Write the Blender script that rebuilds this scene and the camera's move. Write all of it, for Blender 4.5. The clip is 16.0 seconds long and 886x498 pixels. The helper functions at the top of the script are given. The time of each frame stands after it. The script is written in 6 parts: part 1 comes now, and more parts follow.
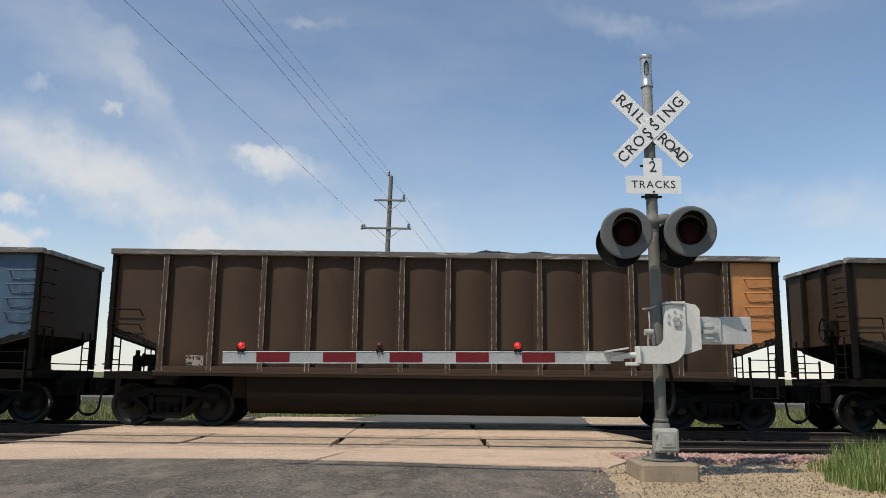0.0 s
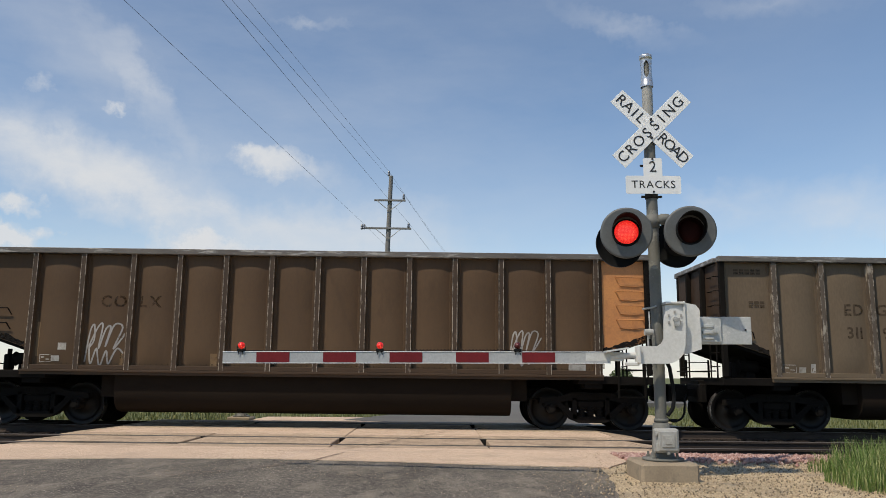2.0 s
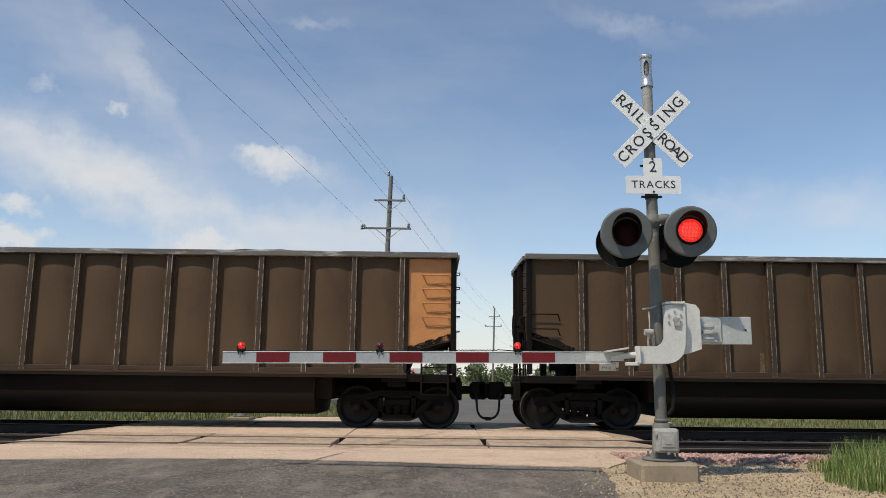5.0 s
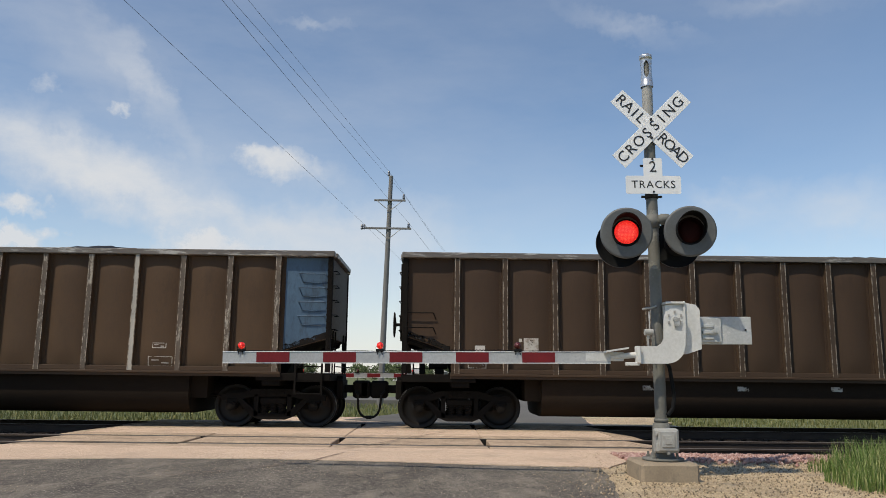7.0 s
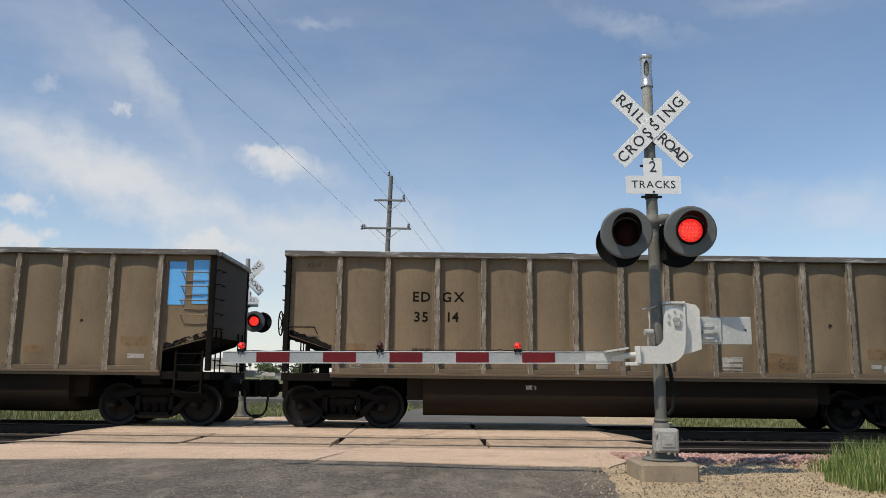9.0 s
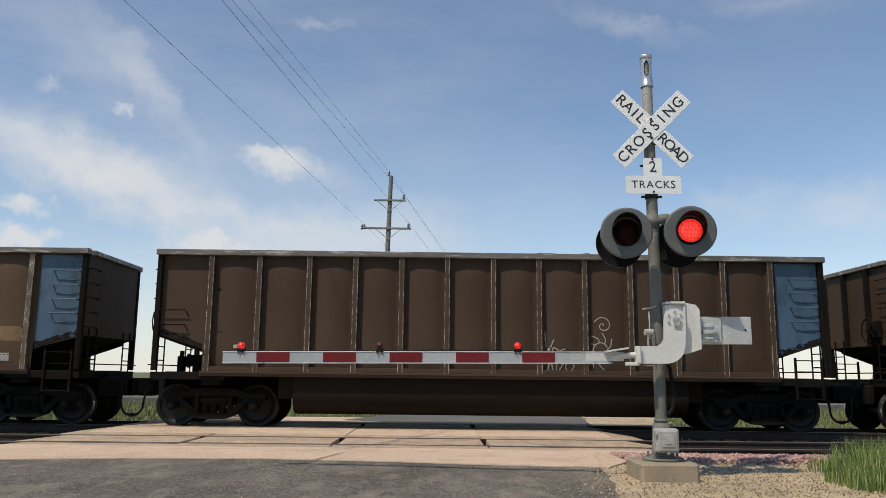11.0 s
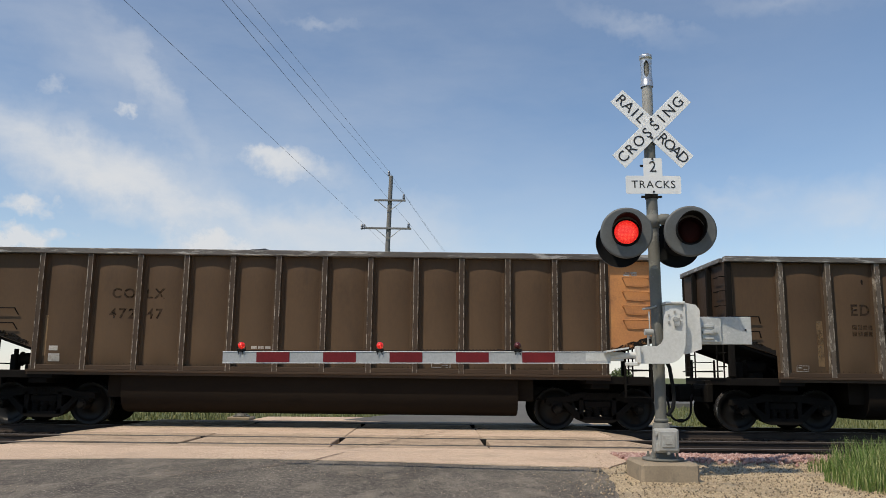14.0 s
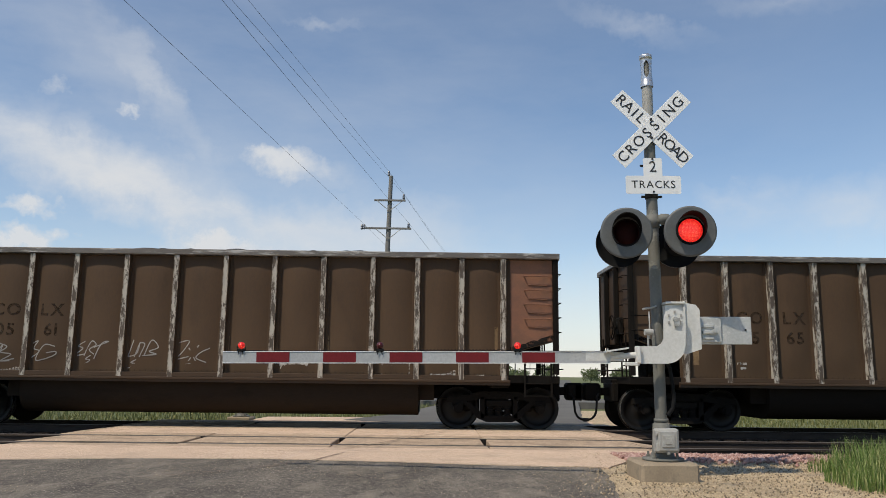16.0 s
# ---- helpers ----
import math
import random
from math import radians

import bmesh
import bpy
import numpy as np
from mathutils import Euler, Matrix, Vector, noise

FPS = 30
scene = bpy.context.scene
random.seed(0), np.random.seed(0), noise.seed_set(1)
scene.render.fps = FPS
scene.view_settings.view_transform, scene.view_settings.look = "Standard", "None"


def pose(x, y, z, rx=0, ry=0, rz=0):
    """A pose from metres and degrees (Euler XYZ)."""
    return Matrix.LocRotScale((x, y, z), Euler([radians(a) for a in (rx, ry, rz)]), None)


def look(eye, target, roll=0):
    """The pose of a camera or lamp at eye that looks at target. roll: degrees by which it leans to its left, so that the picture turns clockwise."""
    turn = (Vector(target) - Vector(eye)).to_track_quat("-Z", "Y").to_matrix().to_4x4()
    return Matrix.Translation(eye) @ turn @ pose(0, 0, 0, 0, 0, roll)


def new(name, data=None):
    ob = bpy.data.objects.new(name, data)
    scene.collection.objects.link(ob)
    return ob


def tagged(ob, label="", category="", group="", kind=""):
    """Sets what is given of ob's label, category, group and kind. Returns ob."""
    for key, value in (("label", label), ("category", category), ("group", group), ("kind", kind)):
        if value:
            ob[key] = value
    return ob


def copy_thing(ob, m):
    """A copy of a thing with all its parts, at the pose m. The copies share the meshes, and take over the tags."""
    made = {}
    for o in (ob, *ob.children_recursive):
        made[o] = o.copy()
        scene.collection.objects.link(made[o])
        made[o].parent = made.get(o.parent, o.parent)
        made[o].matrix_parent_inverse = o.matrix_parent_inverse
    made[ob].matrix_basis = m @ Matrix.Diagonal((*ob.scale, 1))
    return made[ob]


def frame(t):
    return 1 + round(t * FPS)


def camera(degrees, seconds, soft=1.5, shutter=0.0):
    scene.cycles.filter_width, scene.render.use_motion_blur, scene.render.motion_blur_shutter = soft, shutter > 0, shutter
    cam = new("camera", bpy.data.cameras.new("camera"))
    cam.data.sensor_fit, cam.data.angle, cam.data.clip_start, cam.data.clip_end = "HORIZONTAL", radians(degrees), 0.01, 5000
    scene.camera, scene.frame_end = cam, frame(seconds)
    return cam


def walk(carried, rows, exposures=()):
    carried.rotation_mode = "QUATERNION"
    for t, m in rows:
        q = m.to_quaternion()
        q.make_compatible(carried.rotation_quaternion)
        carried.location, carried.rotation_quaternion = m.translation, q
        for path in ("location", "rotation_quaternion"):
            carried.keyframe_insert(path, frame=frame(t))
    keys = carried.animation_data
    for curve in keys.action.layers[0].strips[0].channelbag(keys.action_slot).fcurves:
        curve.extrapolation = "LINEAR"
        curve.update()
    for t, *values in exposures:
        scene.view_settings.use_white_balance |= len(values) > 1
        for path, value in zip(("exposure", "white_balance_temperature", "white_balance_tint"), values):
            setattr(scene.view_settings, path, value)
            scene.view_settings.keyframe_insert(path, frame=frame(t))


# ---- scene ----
# ---- camera ----
cam = camera(60.0, 16.0, soft=0.8)
EYE = pose(0, 0, 1.16, 99.35, 0, -0.46) @ pose(0, 0, 0, 0, 0, 0.65)
walk(cam, [(0.0, EYE), (16.0, EYE)], exposures=[(0.0, -0.05), (16.0, -0.05)])

# ---- world, sun ----
SUN = Vector((-0.50, -0.46, 1.0)).normalized()
world = bpy.data.worlds.new("sky")
scene.world = world
world.use_nodes = True
wn = world.node_tree.nodes
sky = wn.new("ShaderNodeTexSky")
sky.sky_type = "NISHITA"
sky.sun_disc = False
sky.sun_elevation = math.asin(SUN.z)
sky.sun_rotation = math.atan2(SUN.x, SUN.y)
sky.air_density, sky.dust_density, sky.ozone_density = 1.0, 0.12, 1.25
wn["Background"].inputs[1].default_value = 0.1325
world.node_tree.links.new(sky.outputs[0], wn["Background"].inputs[0])
lamp = bpy.data.lights.new("sun", "SUN")
lamp.energy, lamp.angle, lamp.color = 3.85, radians(0.53), (1.0, 0.885, 0.715)
sun = new("sun", lamp)
sun.matrix_world = look(SUN * 50, (0, 0, 0))


# ---- materials ----
def node(nt, kind, **vals):
    n = nt.nodes.new(kind)
    for k, v in vals.items():
        n.inputs[k].default_value = v
    return n


def ramp(nt, src, stops):
    r = nt.nodes.new("ShaderNodeValToRGB")
    el = r.color_ramp.elements
    while len(el) < len(stops):
        el.new(0.5)
    for e, (p, c) in zip(el, stops):
        e.position = p
        e.color = (*c, 1) if len(c) == 3 else c
    nt.links.new(src, r.inputs[0])
    return r


def mixc(nt, fac, a, b, mode="MIX"):
    m = nt.nodes.new("ShaderNodeMix")
    m.data_type, m.blend_type = "RGBA", mode
    for sock, v in ((m.inputs[0], fac), (m.inputs[6], a), (m.inputs[7], b)):
        if isinstance(v, (int, float)):
            sock.default_value = v
        elif isinstance(v, tuple):
            sock.default_value = (*v, 1)
        else:
            nt.links.new(v, sock)
    return m.outputs[2]


def coords(nt, stretch=(1, 1, 1), per_object=True):
    tc = nt.nodes.new("ShaderNodeTexCoord")
    mp = nt.nodes.new("ShaderNodeMapping")
    mp.inputs["Scale"].default_value = stretch
    nt.links.new(tc.outputs["Object"], mp.inputs[0])
    if per_object:
        oi = nt.nodes.new("ShaderNodeObjectInfo")
        mu = nt.nodes.new("ShaderNodeMath")
        mu.operation = "MULTIPLY"
        mu.inputs[1].default_value = 57.0
        nt.links.new(oi.outputs["Random"], mu.inputs[0])
        nt.links.new(mu.outputs[0], mp.inputs["Location"])
    return mp.outputs[0]


def noise_tex(nt, vec, scale, detail=6.0, rough=0.6):
    n = node(nt, "ShaderNodeTexNoise", Scale=scale, Detail=detail, Roughness=rough)
    nt.links.new(vec, n.inputs["Vector"])
    return n.outputs[0]


def surface(name, a, b, rough=0.7, metal=0.0, big=1.5, small=30.0, bump=0.3, dist=0.01, stain=None, stain_at=(0.55, 0.75), stretch=(1, 1, 1), speck=None, per_object=True, grain=0.15, spec=0.5, bounce=None, worn=None):
    """Two colours mixed at a large and a fine scale, a stain colour in patches, fine relief. worn: scale and limits of what has flaked off."""
    m = bpy.data.materials.new(name)
    m.use_nodes = True
    nt = m.node_tree
    p = nt.nodes["Principled BSDF"]
    vec = coords(nt, stretch, per_object)
    n1, n2 = noise_tex(nt, vec, big), noise_tex(nt, vec, small, 8.0)
    c = mixc(nt, ramp(nt, n1, [(0.35, (0, 0, 0)), (0.65, (1, 1, 1))]).outputs[0], a, b)
    c = mixc(nt, grain, c, ramp(nt, n2, [(0.38, (0.28, 0.28, 0.28)), (0.62, (0.76, 0.76, 0.76))]).outputs[0], "OVERLAY")
    if stain:
        n3 = noise_tex(nt, vec, big * 2.3, 9.0, 0.7)
        c = mixc(nt, ramp(nt, n3, [(stain_at[0], (0, 0, 0)), (stain_at[1], (1, 1, 1))]).outputs[0], c, stain)
    if speck:
        n4 = noise_tex(nt, vec, small * 3, 2.0)
        c = mixc(nt, ramp(nt, n4, [(0.6, (0, 0, 0)), (0.66, (1, 1, 1))]).outputs[0], c, speck)
    # paler tint towards the foot: light thrown up by the ground, painted in
    if bounce:
        tint, lo, hi, amount = bounce
        tc = nt.nodes.new("ShaderNodeTexCoord")
        sp = nt.nodes.new("ShaderNodeSeparateXYZ")
        nt.links.new(tc.outputs["Object"], sp.inputs[0])
        mr = node(nt, "ShaderNodeMapRange")
        for i, val in enumerate((hi, lo, 0.0, amount)):
            mr.inputs[i + 1].default_value = val
        nt.links.new(sp.outputs[2], mr.inputs[0])
        mu = nt.nodes.new("ShaderNodeMath")
        mu.operation = "MULTIPLY"
        nt.links.new(mr.outputs[0], mu.inputs[0])
        nt.links.new(ramp(nt, noise_tex(nt, vec, 1.1, 5.0), [(0.3, (0.35, 0.35, 0.35)), (0.65, (1, 1, 1))]).outputs[0], mu.inputs[1])
        c = mixc(nt, mu.outputs[0], c, tint)
    nt.links.new(c, p.inputs["Base Color"])
    rr = ramp(nt, n2, [(0.2, (max(0, rough - 0.15),) * 3), (0.8, (min(1, rough + 0.12),) * 3)])
    nt.links.new(rr.outputs[0], p.inputs["Roughness"])
    if worn:
        n5 = noise_tex(nt, vec, worn[0], 8.0, 0.7)
        nt.links.new(ramp(nt, n5, [(worn[1], (0, 0, 0)), (worn[2], (1, 1, 1))]).outputs[0], p.inputs["Alpha"])
    p.inputs["Metallic"].default_value = metal
    p.inputs["Specular IOR Level"].default_value = spec
    if bump:
        bp = node(nt, "ShaderNodeBump", Strength=bump, Distance=dist)
        nt.links.new(n2, bp.inputs["Height"])
        nt.links.new(bp.outputs[0], p.inputs["Normal"])
    return m


def glow(name, base, emit, strength, cells=0.0, dim=0.35):
    """A lamp lens; cells: diodes to the metre."""
    m = bpy.data.materials.new(name)
    m.use_nodes = True
    nt = m.node_tree
    p = nt.nodes["Principled BSDF"]
    p.inputs["Base Color"].default_value = (*base, 1)
    p.inputs["Roughness"].default_value = 0.25
    p.inputs["Emission Color"].default_value = (*emit, 1)
    p.inputs["Emission Strength"].default_value = strength
    if cells:
        tc = nt.nodes.new("ShaderNodeTexCoord")
        v = node(nt, "ShaderNodeTexVoronoi", Scale=cells, Randomness=0.35)
        nt.links.new(tc.outputs["Object"], v.inputs["Vector"])
        r = ramp(nt, v.outputs[0], [(0.0, (1.0, 0.22, 0.10)), (0.35, emit), (0.75, tuple(e * dim for e in emit))])
        nt.links.new(r.outputs[0], p.inputs["Emission Color"])
    return m


M_CAR = surface("weathered_brown_aluminium", (0.08845, 0.05365, 0.029), (0.07395, 0.04423, 0.02393), 0.7, 0.0, 0.7, 22, 0.15, 0.004, stain=(0.0493, 0.03045, 0.0174), stain_at=(0.55, 0.85), stretch=(1.2, 1, 0.45), spec=0.25, bounce=((0.1232, 0.07975, 0.04495), 1.35, 2.9, 0.55))
M_CARD = surface("dark_brown_grime", (0.0546, 0.0329, 0.0196), (0.0448, 0.0266, 0.0161), 0.7, 0.0, 0.7, 22, 0.15, 0.004, stain=(0.035, 0.0217, 0.014), stain_at=(0.55, 0.85), stretch=(1.2, 1, 0.45), spec=0.25, bounce=((0.07, 0.0448, 0.0259), 1.35, 2.9, 0.5))
M_CARL = surface("pale_tan_brown_grime", (0.202, 0.151, 0.096), (0.170, 0.126, 0.080), 0.7, 0.0, 0.7, 22, 0.15, 0.004, stain=(0.105, 0.075, 0.049), stain_at=(0.54, 0.85), stretch=(1.2, 1, 0.45), spec=0.25, bounce=((0.275, 0.205, 0.125), 1.35, 2.6, 0.6))
M_CARN = surface("red_brown_grime", (0.0735, 0.0435, 0.0235), (0.060, 0.0355, 0.0195), 0.7, 0.0, 0.7, 22, 0.15, 0.004, stain=(0.041, 0.025, 0.0145), stain_at=(0.55, 0.85), stretch=(1.2, 1, 0.45), spec=0.25, bounce=((0.098, 0.062, 0.035), 1.35, 2.9, 0.55))
M_CARM = surface("tan_brown_grime", (0.142, 0.105, 0.070), (0.120, 0.088, 0.058), 0.7, 0.0, 0.7, 22, 0.15, 0.004, stain=(0.078, 0.056, 0.036), stain_at=(0.55, 0.85), stretch=(1.2, 1, 0.45), spec=0.25, bounce=((0.165, 0.122, 0.078), 1.35, 2.9, 0.55))
M_RIBW = surface("rib_with_flaked_pale_paint", (0.085, 0.062, 0.044), (0.06, 0.044, 0.032), 0.6, 0.0, 1.4, 30, 0.2, 0.004, stain=(0.40, 0.365, 0.31), stain_at=(0.47, 0.53), stretch=(2.2, 2.2, 0.8))
M_RIBM = surface("rib_with_patchy_worn_paint", (0.110, 0.082, 0.058), (0.080, 0.060, 0.043), 0.6, 0.0, 1.2, 30, 0.2, 0.004, stain=(0.33, 0.29, 0.235), stain_at=(0.55, 0.63), stretch=(2.5, 2.5, 0.9))
M_RIBT = surface("tan_worn_rib", (0.20, 0.158, 0.112), (0.155, 0.122, 0.087), 0.6, 0.0, 1.2, 30, 0.2, 0.004, stain=(0.36, 0.325, 0.27), stain_at=(0.52, 0.64), stretch=(2.2, 2.2, 0.7))
M_RIBP = surface("pale_replacement_rib", (0.42, 0.39, 0.34), (0.33, 0.305, 0.265), 0.6, 0.0, 1.2, 30, 0.15, 0.004, stain=(0.15, 0.12, 0.09), stain_at=(0.60, 0.74), stretch=(2, 2, 0.8))
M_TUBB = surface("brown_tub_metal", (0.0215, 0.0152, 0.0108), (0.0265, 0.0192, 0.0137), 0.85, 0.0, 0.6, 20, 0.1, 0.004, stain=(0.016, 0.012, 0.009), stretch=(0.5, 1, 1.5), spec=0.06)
M_RIB = surface("worn_rib_metal", (0.126, 0.0826, 0.049), (0.0868, 0.056, 0.0336), 0.6, 0.1, 1.2, 30, 0.2, 0.004, stain=(0.308, 0.252, 0.196), stain_at=(0.56, 0.68), stretch=(3, 3, 1.0))
M_EDGE = surface("lit_worn_edge_metal", (0.442, 0.377, 0.3055), (0.286, 0.234, 0.182), 0.5, 0.2, 2.0, 30, 0.1, 0.003, stain=(0.0715, 0.0468, 0.0286), stain_at=(0.42, 0.56), stretch=(1, 1, 1.6))
M_CWT = surface("pale_galvanised_plate", (0.475, 0.4875, 0.4813), (0.3875, 0.4, 0.3937), 0.6, 0.1, 3, 35, 0.08, 0.003, stain=(0.575, 0.575, 0.5625), stain_at=(0.55, 0.68))
M_ARM = surface("grey_white_reflective_arm", (0.40, 0.41, 0.41), (0.345, 0.355, 0.355), 0.5, 0.0, 2.0, 40, 0.05, 0.002, stain=(0.46, 0.46, 0.45), stain_at=(0.55, 0.7))
M_RIBD = surface("dark_rib_metal", (0.0621, 0.0405, 0.02498), (0.0486, 0.03105, 0.01958), 0.6, 0.0, 1.2, 30, 0.15, 0.004, stain=(0.1755, 0.1418, 0.108), stain_at=(0.62, 0.70), stretch=(3, 3, 1.0), spec=0.3)
M_RIM = surface("scraped_top_rail_metal", (0.16, 0.142, 0.124), (0.10, 0.085, 0.072), 0.5, 0.2, 1.0, 25, 0.25, 0.004, stain=(0.40, 0.38, 0.35), stain_at=(0.53, 0.62), stretch=(0.6, 2, 4))
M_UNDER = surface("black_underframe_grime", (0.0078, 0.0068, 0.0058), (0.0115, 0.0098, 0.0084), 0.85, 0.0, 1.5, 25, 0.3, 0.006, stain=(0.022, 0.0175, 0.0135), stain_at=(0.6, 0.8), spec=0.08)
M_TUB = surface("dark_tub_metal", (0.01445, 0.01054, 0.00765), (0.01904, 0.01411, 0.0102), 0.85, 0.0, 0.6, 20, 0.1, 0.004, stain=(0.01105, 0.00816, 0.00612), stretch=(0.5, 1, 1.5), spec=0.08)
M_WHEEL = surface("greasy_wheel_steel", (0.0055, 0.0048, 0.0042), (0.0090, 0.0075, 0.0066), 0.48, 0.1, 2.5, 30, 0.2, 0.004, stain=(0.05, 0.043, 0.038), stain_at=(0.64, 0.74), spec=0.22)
M_TREAD = surface("polished_tread_steel", (0.4, 0.39, 0.38), (0.3, 0.29, 0.28), 0.3, 0.9, 4, 40, 0.05)
M_COAL = surface("black_coal", (0.018, 0.018, 0.02), (0.03, 0.03, 0.032), 0.55, 0.0, 3, 16, 0.9, 0.05, spec=0.08)
M_ORANGE = surface("orange_end_panel_paint", (0.54, 0.2362, 0.07425), (0.459, 0.1958, 0.0675), 0.6, 0.0, 1.2, 25, 0.15, 0.004, stain=(0.27, 0.1215, 0.054), stain_at=(0.52, 0.8))
M_RUST = surface("red_brown_end_panel_paint", (0.216, 0.0945, 0.0486), (0.1755, 0.0756, 0.0432), 0.65, 0.0, 1.2, 25, 0.15, 0.004, stain=(0.1148, 0.06075, 0.0378), stain_at=(0.48, 0.75))
M_BLUE = surface("faded_blue_end_panel_paint", (0.054, 0.105, 0.170), (0.040, 0.078, 0.128), 0.55, 0.0, 1.0, 25, 0.12, 0.004, stain=(0.018, 0.028, 0.040), stain_at=(0.50, 0.72), stretch=(1.6, 1, 0.6))
M_SKYBLUE = surface("bright_blue_patch_paint", (0.12, 0.432, 0.85), (0.108, 0.384, 0.792), 0.5, 0.0, 1.5, 25, 0.1, 0.004)
M_SOOT = surface("coal_soot", (0.012, 0.011, 0.010), (0.020, 0.017, 0.015), 0.9, 0.0, 3, 30, 0.3, 0.006, spec=0.08, worn=(5.0, 0.38, 0.50))
M_TANPATCH = surface("tan_touch_up_paint", (0.225, 0.145, 0.074), (0.185, 0.120, 0.062), 0.7, 0.0, 4, 25, 0.1, 0.004, stain=(0.16, 0.105, 0.06), stain_at=(0.48, 0.70), spec=0.25, worn=(3.2, 0.22, 0.50))
M_LETTER = surface("faded_dark_stencil_paint", (0.010, 0.008, 0.006), (0.016, 0.012, 0.009), 0.9, 0.0, 2, 30, 0.0, spec=0.1)
M_LETTERF = surface("ghosted_stencil_paint", (0.044, 0.029, 0.0185), (0.038, 0.025, 0.016), 0.8, 0.0, 2, 30, 0.0, spec=0.1, worn=(5.0, 0.34, 0.54))
M_LETTERL = surface("faint_stencil_on_pale_tan", (0.125, 0.094, 0.062), (0.108, 0.081, 0.053), 0.8, 0.0, 2, 30, 0.0, spec=0.1, worn=(6.0, 0.34, 0.52))
M_LETTERG = surface("worn_stencil_on_tan", (0.080, 0.058, 0.039), (0.068, 0.049, 0.033), 0.8, 0.0, 2, 30, 0.0, spec=0.1, worn=(5.0, 0.32, 0.50))
M_LETTERV = surface("almost_vanished_stencil", (0.066, 0.041, 0.0235), (0.058, 0.036, 0.021), 0.8, 0.0, 2, 30, 0.0, spec=0.1, worn=(5.0, 0.36, 0.56))
M_SPRAY = surface("pale_spray_paint", (0.33, 0.315, 0.295), (0.26, 0.245, 0.23), 0.7, 0.0, 3, 30, 0.0, worn=(9.0, 0.28, 0.42))
M_STICK = surface("white_label_film", (0.50, 0.475, 0.43), (0.38, 0.355, 0.315), 0.6, 0.0, 3, 40, 0.0, stain=(0.22, 0.19, 0.155), stain_at=(0.5, 0.7))
M_SMEAR = surface("flaking_pale_paint", (0.46, 0.43, 0.385), (0.36, 0.33, 0.29), 0.7, 0.0, 3, 40, 0.0, stain=(0.22, 0.18, 0.14), stain_at=(0.5, 0.62), worn=(7.0, 0.40, 0.47))
M_WHITE = surface("white_painted_metal", (0.625, 0.625, 0.6), (0.5375, 0.5375, 0.5125), 0.55, 0.0, 2.0, 30, 0.06, 0.003, stain=(0.45, 0.425, 0.375), stain_at=(0.58, 0.85))
M_SIGN = surface("white_reflective_sheeting", (0.7788, 0.7906, 0.7906), (0.7198, 0.7316, 0.7316), 0.45, 0.0, 2.0, 60, 0.04, 0.002)
M_RED = surface("dark_red_reflective_stripe", (0.165, 0.013, 0.016), (0.125, 0.010, 0.013), 0.5, 0.0, 3, 50, 0.04, 0.002, spec=0.25)
M_BLACK = surface("black_sign_legend", (0.012, 0.012, 0.013), (0.02, 0.02, 0.02), 0.5, 0.0, 3, 40, 0.0)
M_HOOD = surface("black_painted_lamp_hood", (0.007, 0.0075, 0.008), (0.012, 0.0125, 0.013), 0.85, 0.0, 3, 40, 0.08, 0.003, spec=0.12)
M_DISC = surface("grey_black_background_disc", (0.078, 0.0835, 0.085), (0.10, 0.106, 0.107), 0.55, 0.0, 3, 40, 0.05, 0.003)
M_GALV = surface("galvanised_steel", (0.36, 0.355, 0.33), (0.29, 0.285, 0.262), 0.6, 0.1, 3, 35, 0.1, 0.003, stain=(0.42, 0.43, 0.43), stain_at=(0.55, 0.62))
M_MAST = surface("grey_green_mast_paint", (0.145, 0.144, 0.126), (0.114, 0.113, 0.099), 0.7, 0.0, 2.0, 35, 0.1, 0.003, stain=(0.225, 0.222, 0.198), stain_at=(0.58, 0.64))
M_ALU = surface("bright_aluminium_cap", (0.55, 0.57, 0.60), (0.45, 0.47, 0.50), 0.35, 0.7, 4, 40, 0.05, 0.002)
M_CONC = surface("aged_concrete", (0.31, 0.25, 0.175), (0.25, 0.20, 0.14), 0.9, 0.0, 3, 50, 0.35, 0.006, stain=(0.20, 0.165, 0.12), stain_at=(0.5, 0.7))
M_PANEL = surface("tan_crossing_concrete", (0.455, 0.345, 0.248), (0.38, 0.288, 0.206), 0.9, 0.0, 1.2, 45, 0.35, 0.006, stain=(0.25, 0.19, 0.136), stain_at=(0.48, 0.70), grain=0.9, spec=0.2)
M_PALE = surface("pale_chip_seal", (0.58, 0.43, 0.315), (0.50, 0.37, 0.27), 0.92, 0.0, 0.6, 60, 0.6, 0.008, stain=(0.40, 0.30, 0.22), stain_at=(0.50, 0.72), speck=(0.66, 0.56, 0.46), grain=0.95, spec=0.2)
M_ASPH = surface("worn_grey_asphalt", (0.088, 0.078, 0.066), (0.140, 0.124, 0.104), 0.9, 0.0, 0.8, 20, 1.0, 0.02, stain=(0.27, 0.235, 0.19), stain_at=(0.50, 0.72), stretch=(1.3, 0.6, 1), speck=(0.40, 0.355, 0.30), grain=0.8, spec=0.12)
M_FASPH = surface("far_grey_asphalt", (0.112, 0.108, 0.10), (0.14, 0.134, 0.122), 0.9, 0.0, 0.4, 30, 0.4, 0.008, spec=0.2)
M_TAR = surface("brown_black_tar", (0.12, 0.085, 0.06), (0.17, 0.125, 0.09), 0.8, 0.0, 2, 30, 0.1)
M_RUBBER = surface("black_flangeway_rubber", (0.015, 0.014, 0.013), (0.028, 0.025, 0.022), 0.9, 0.0, 3, 40, 0.3, 0.005, spec=0.08)
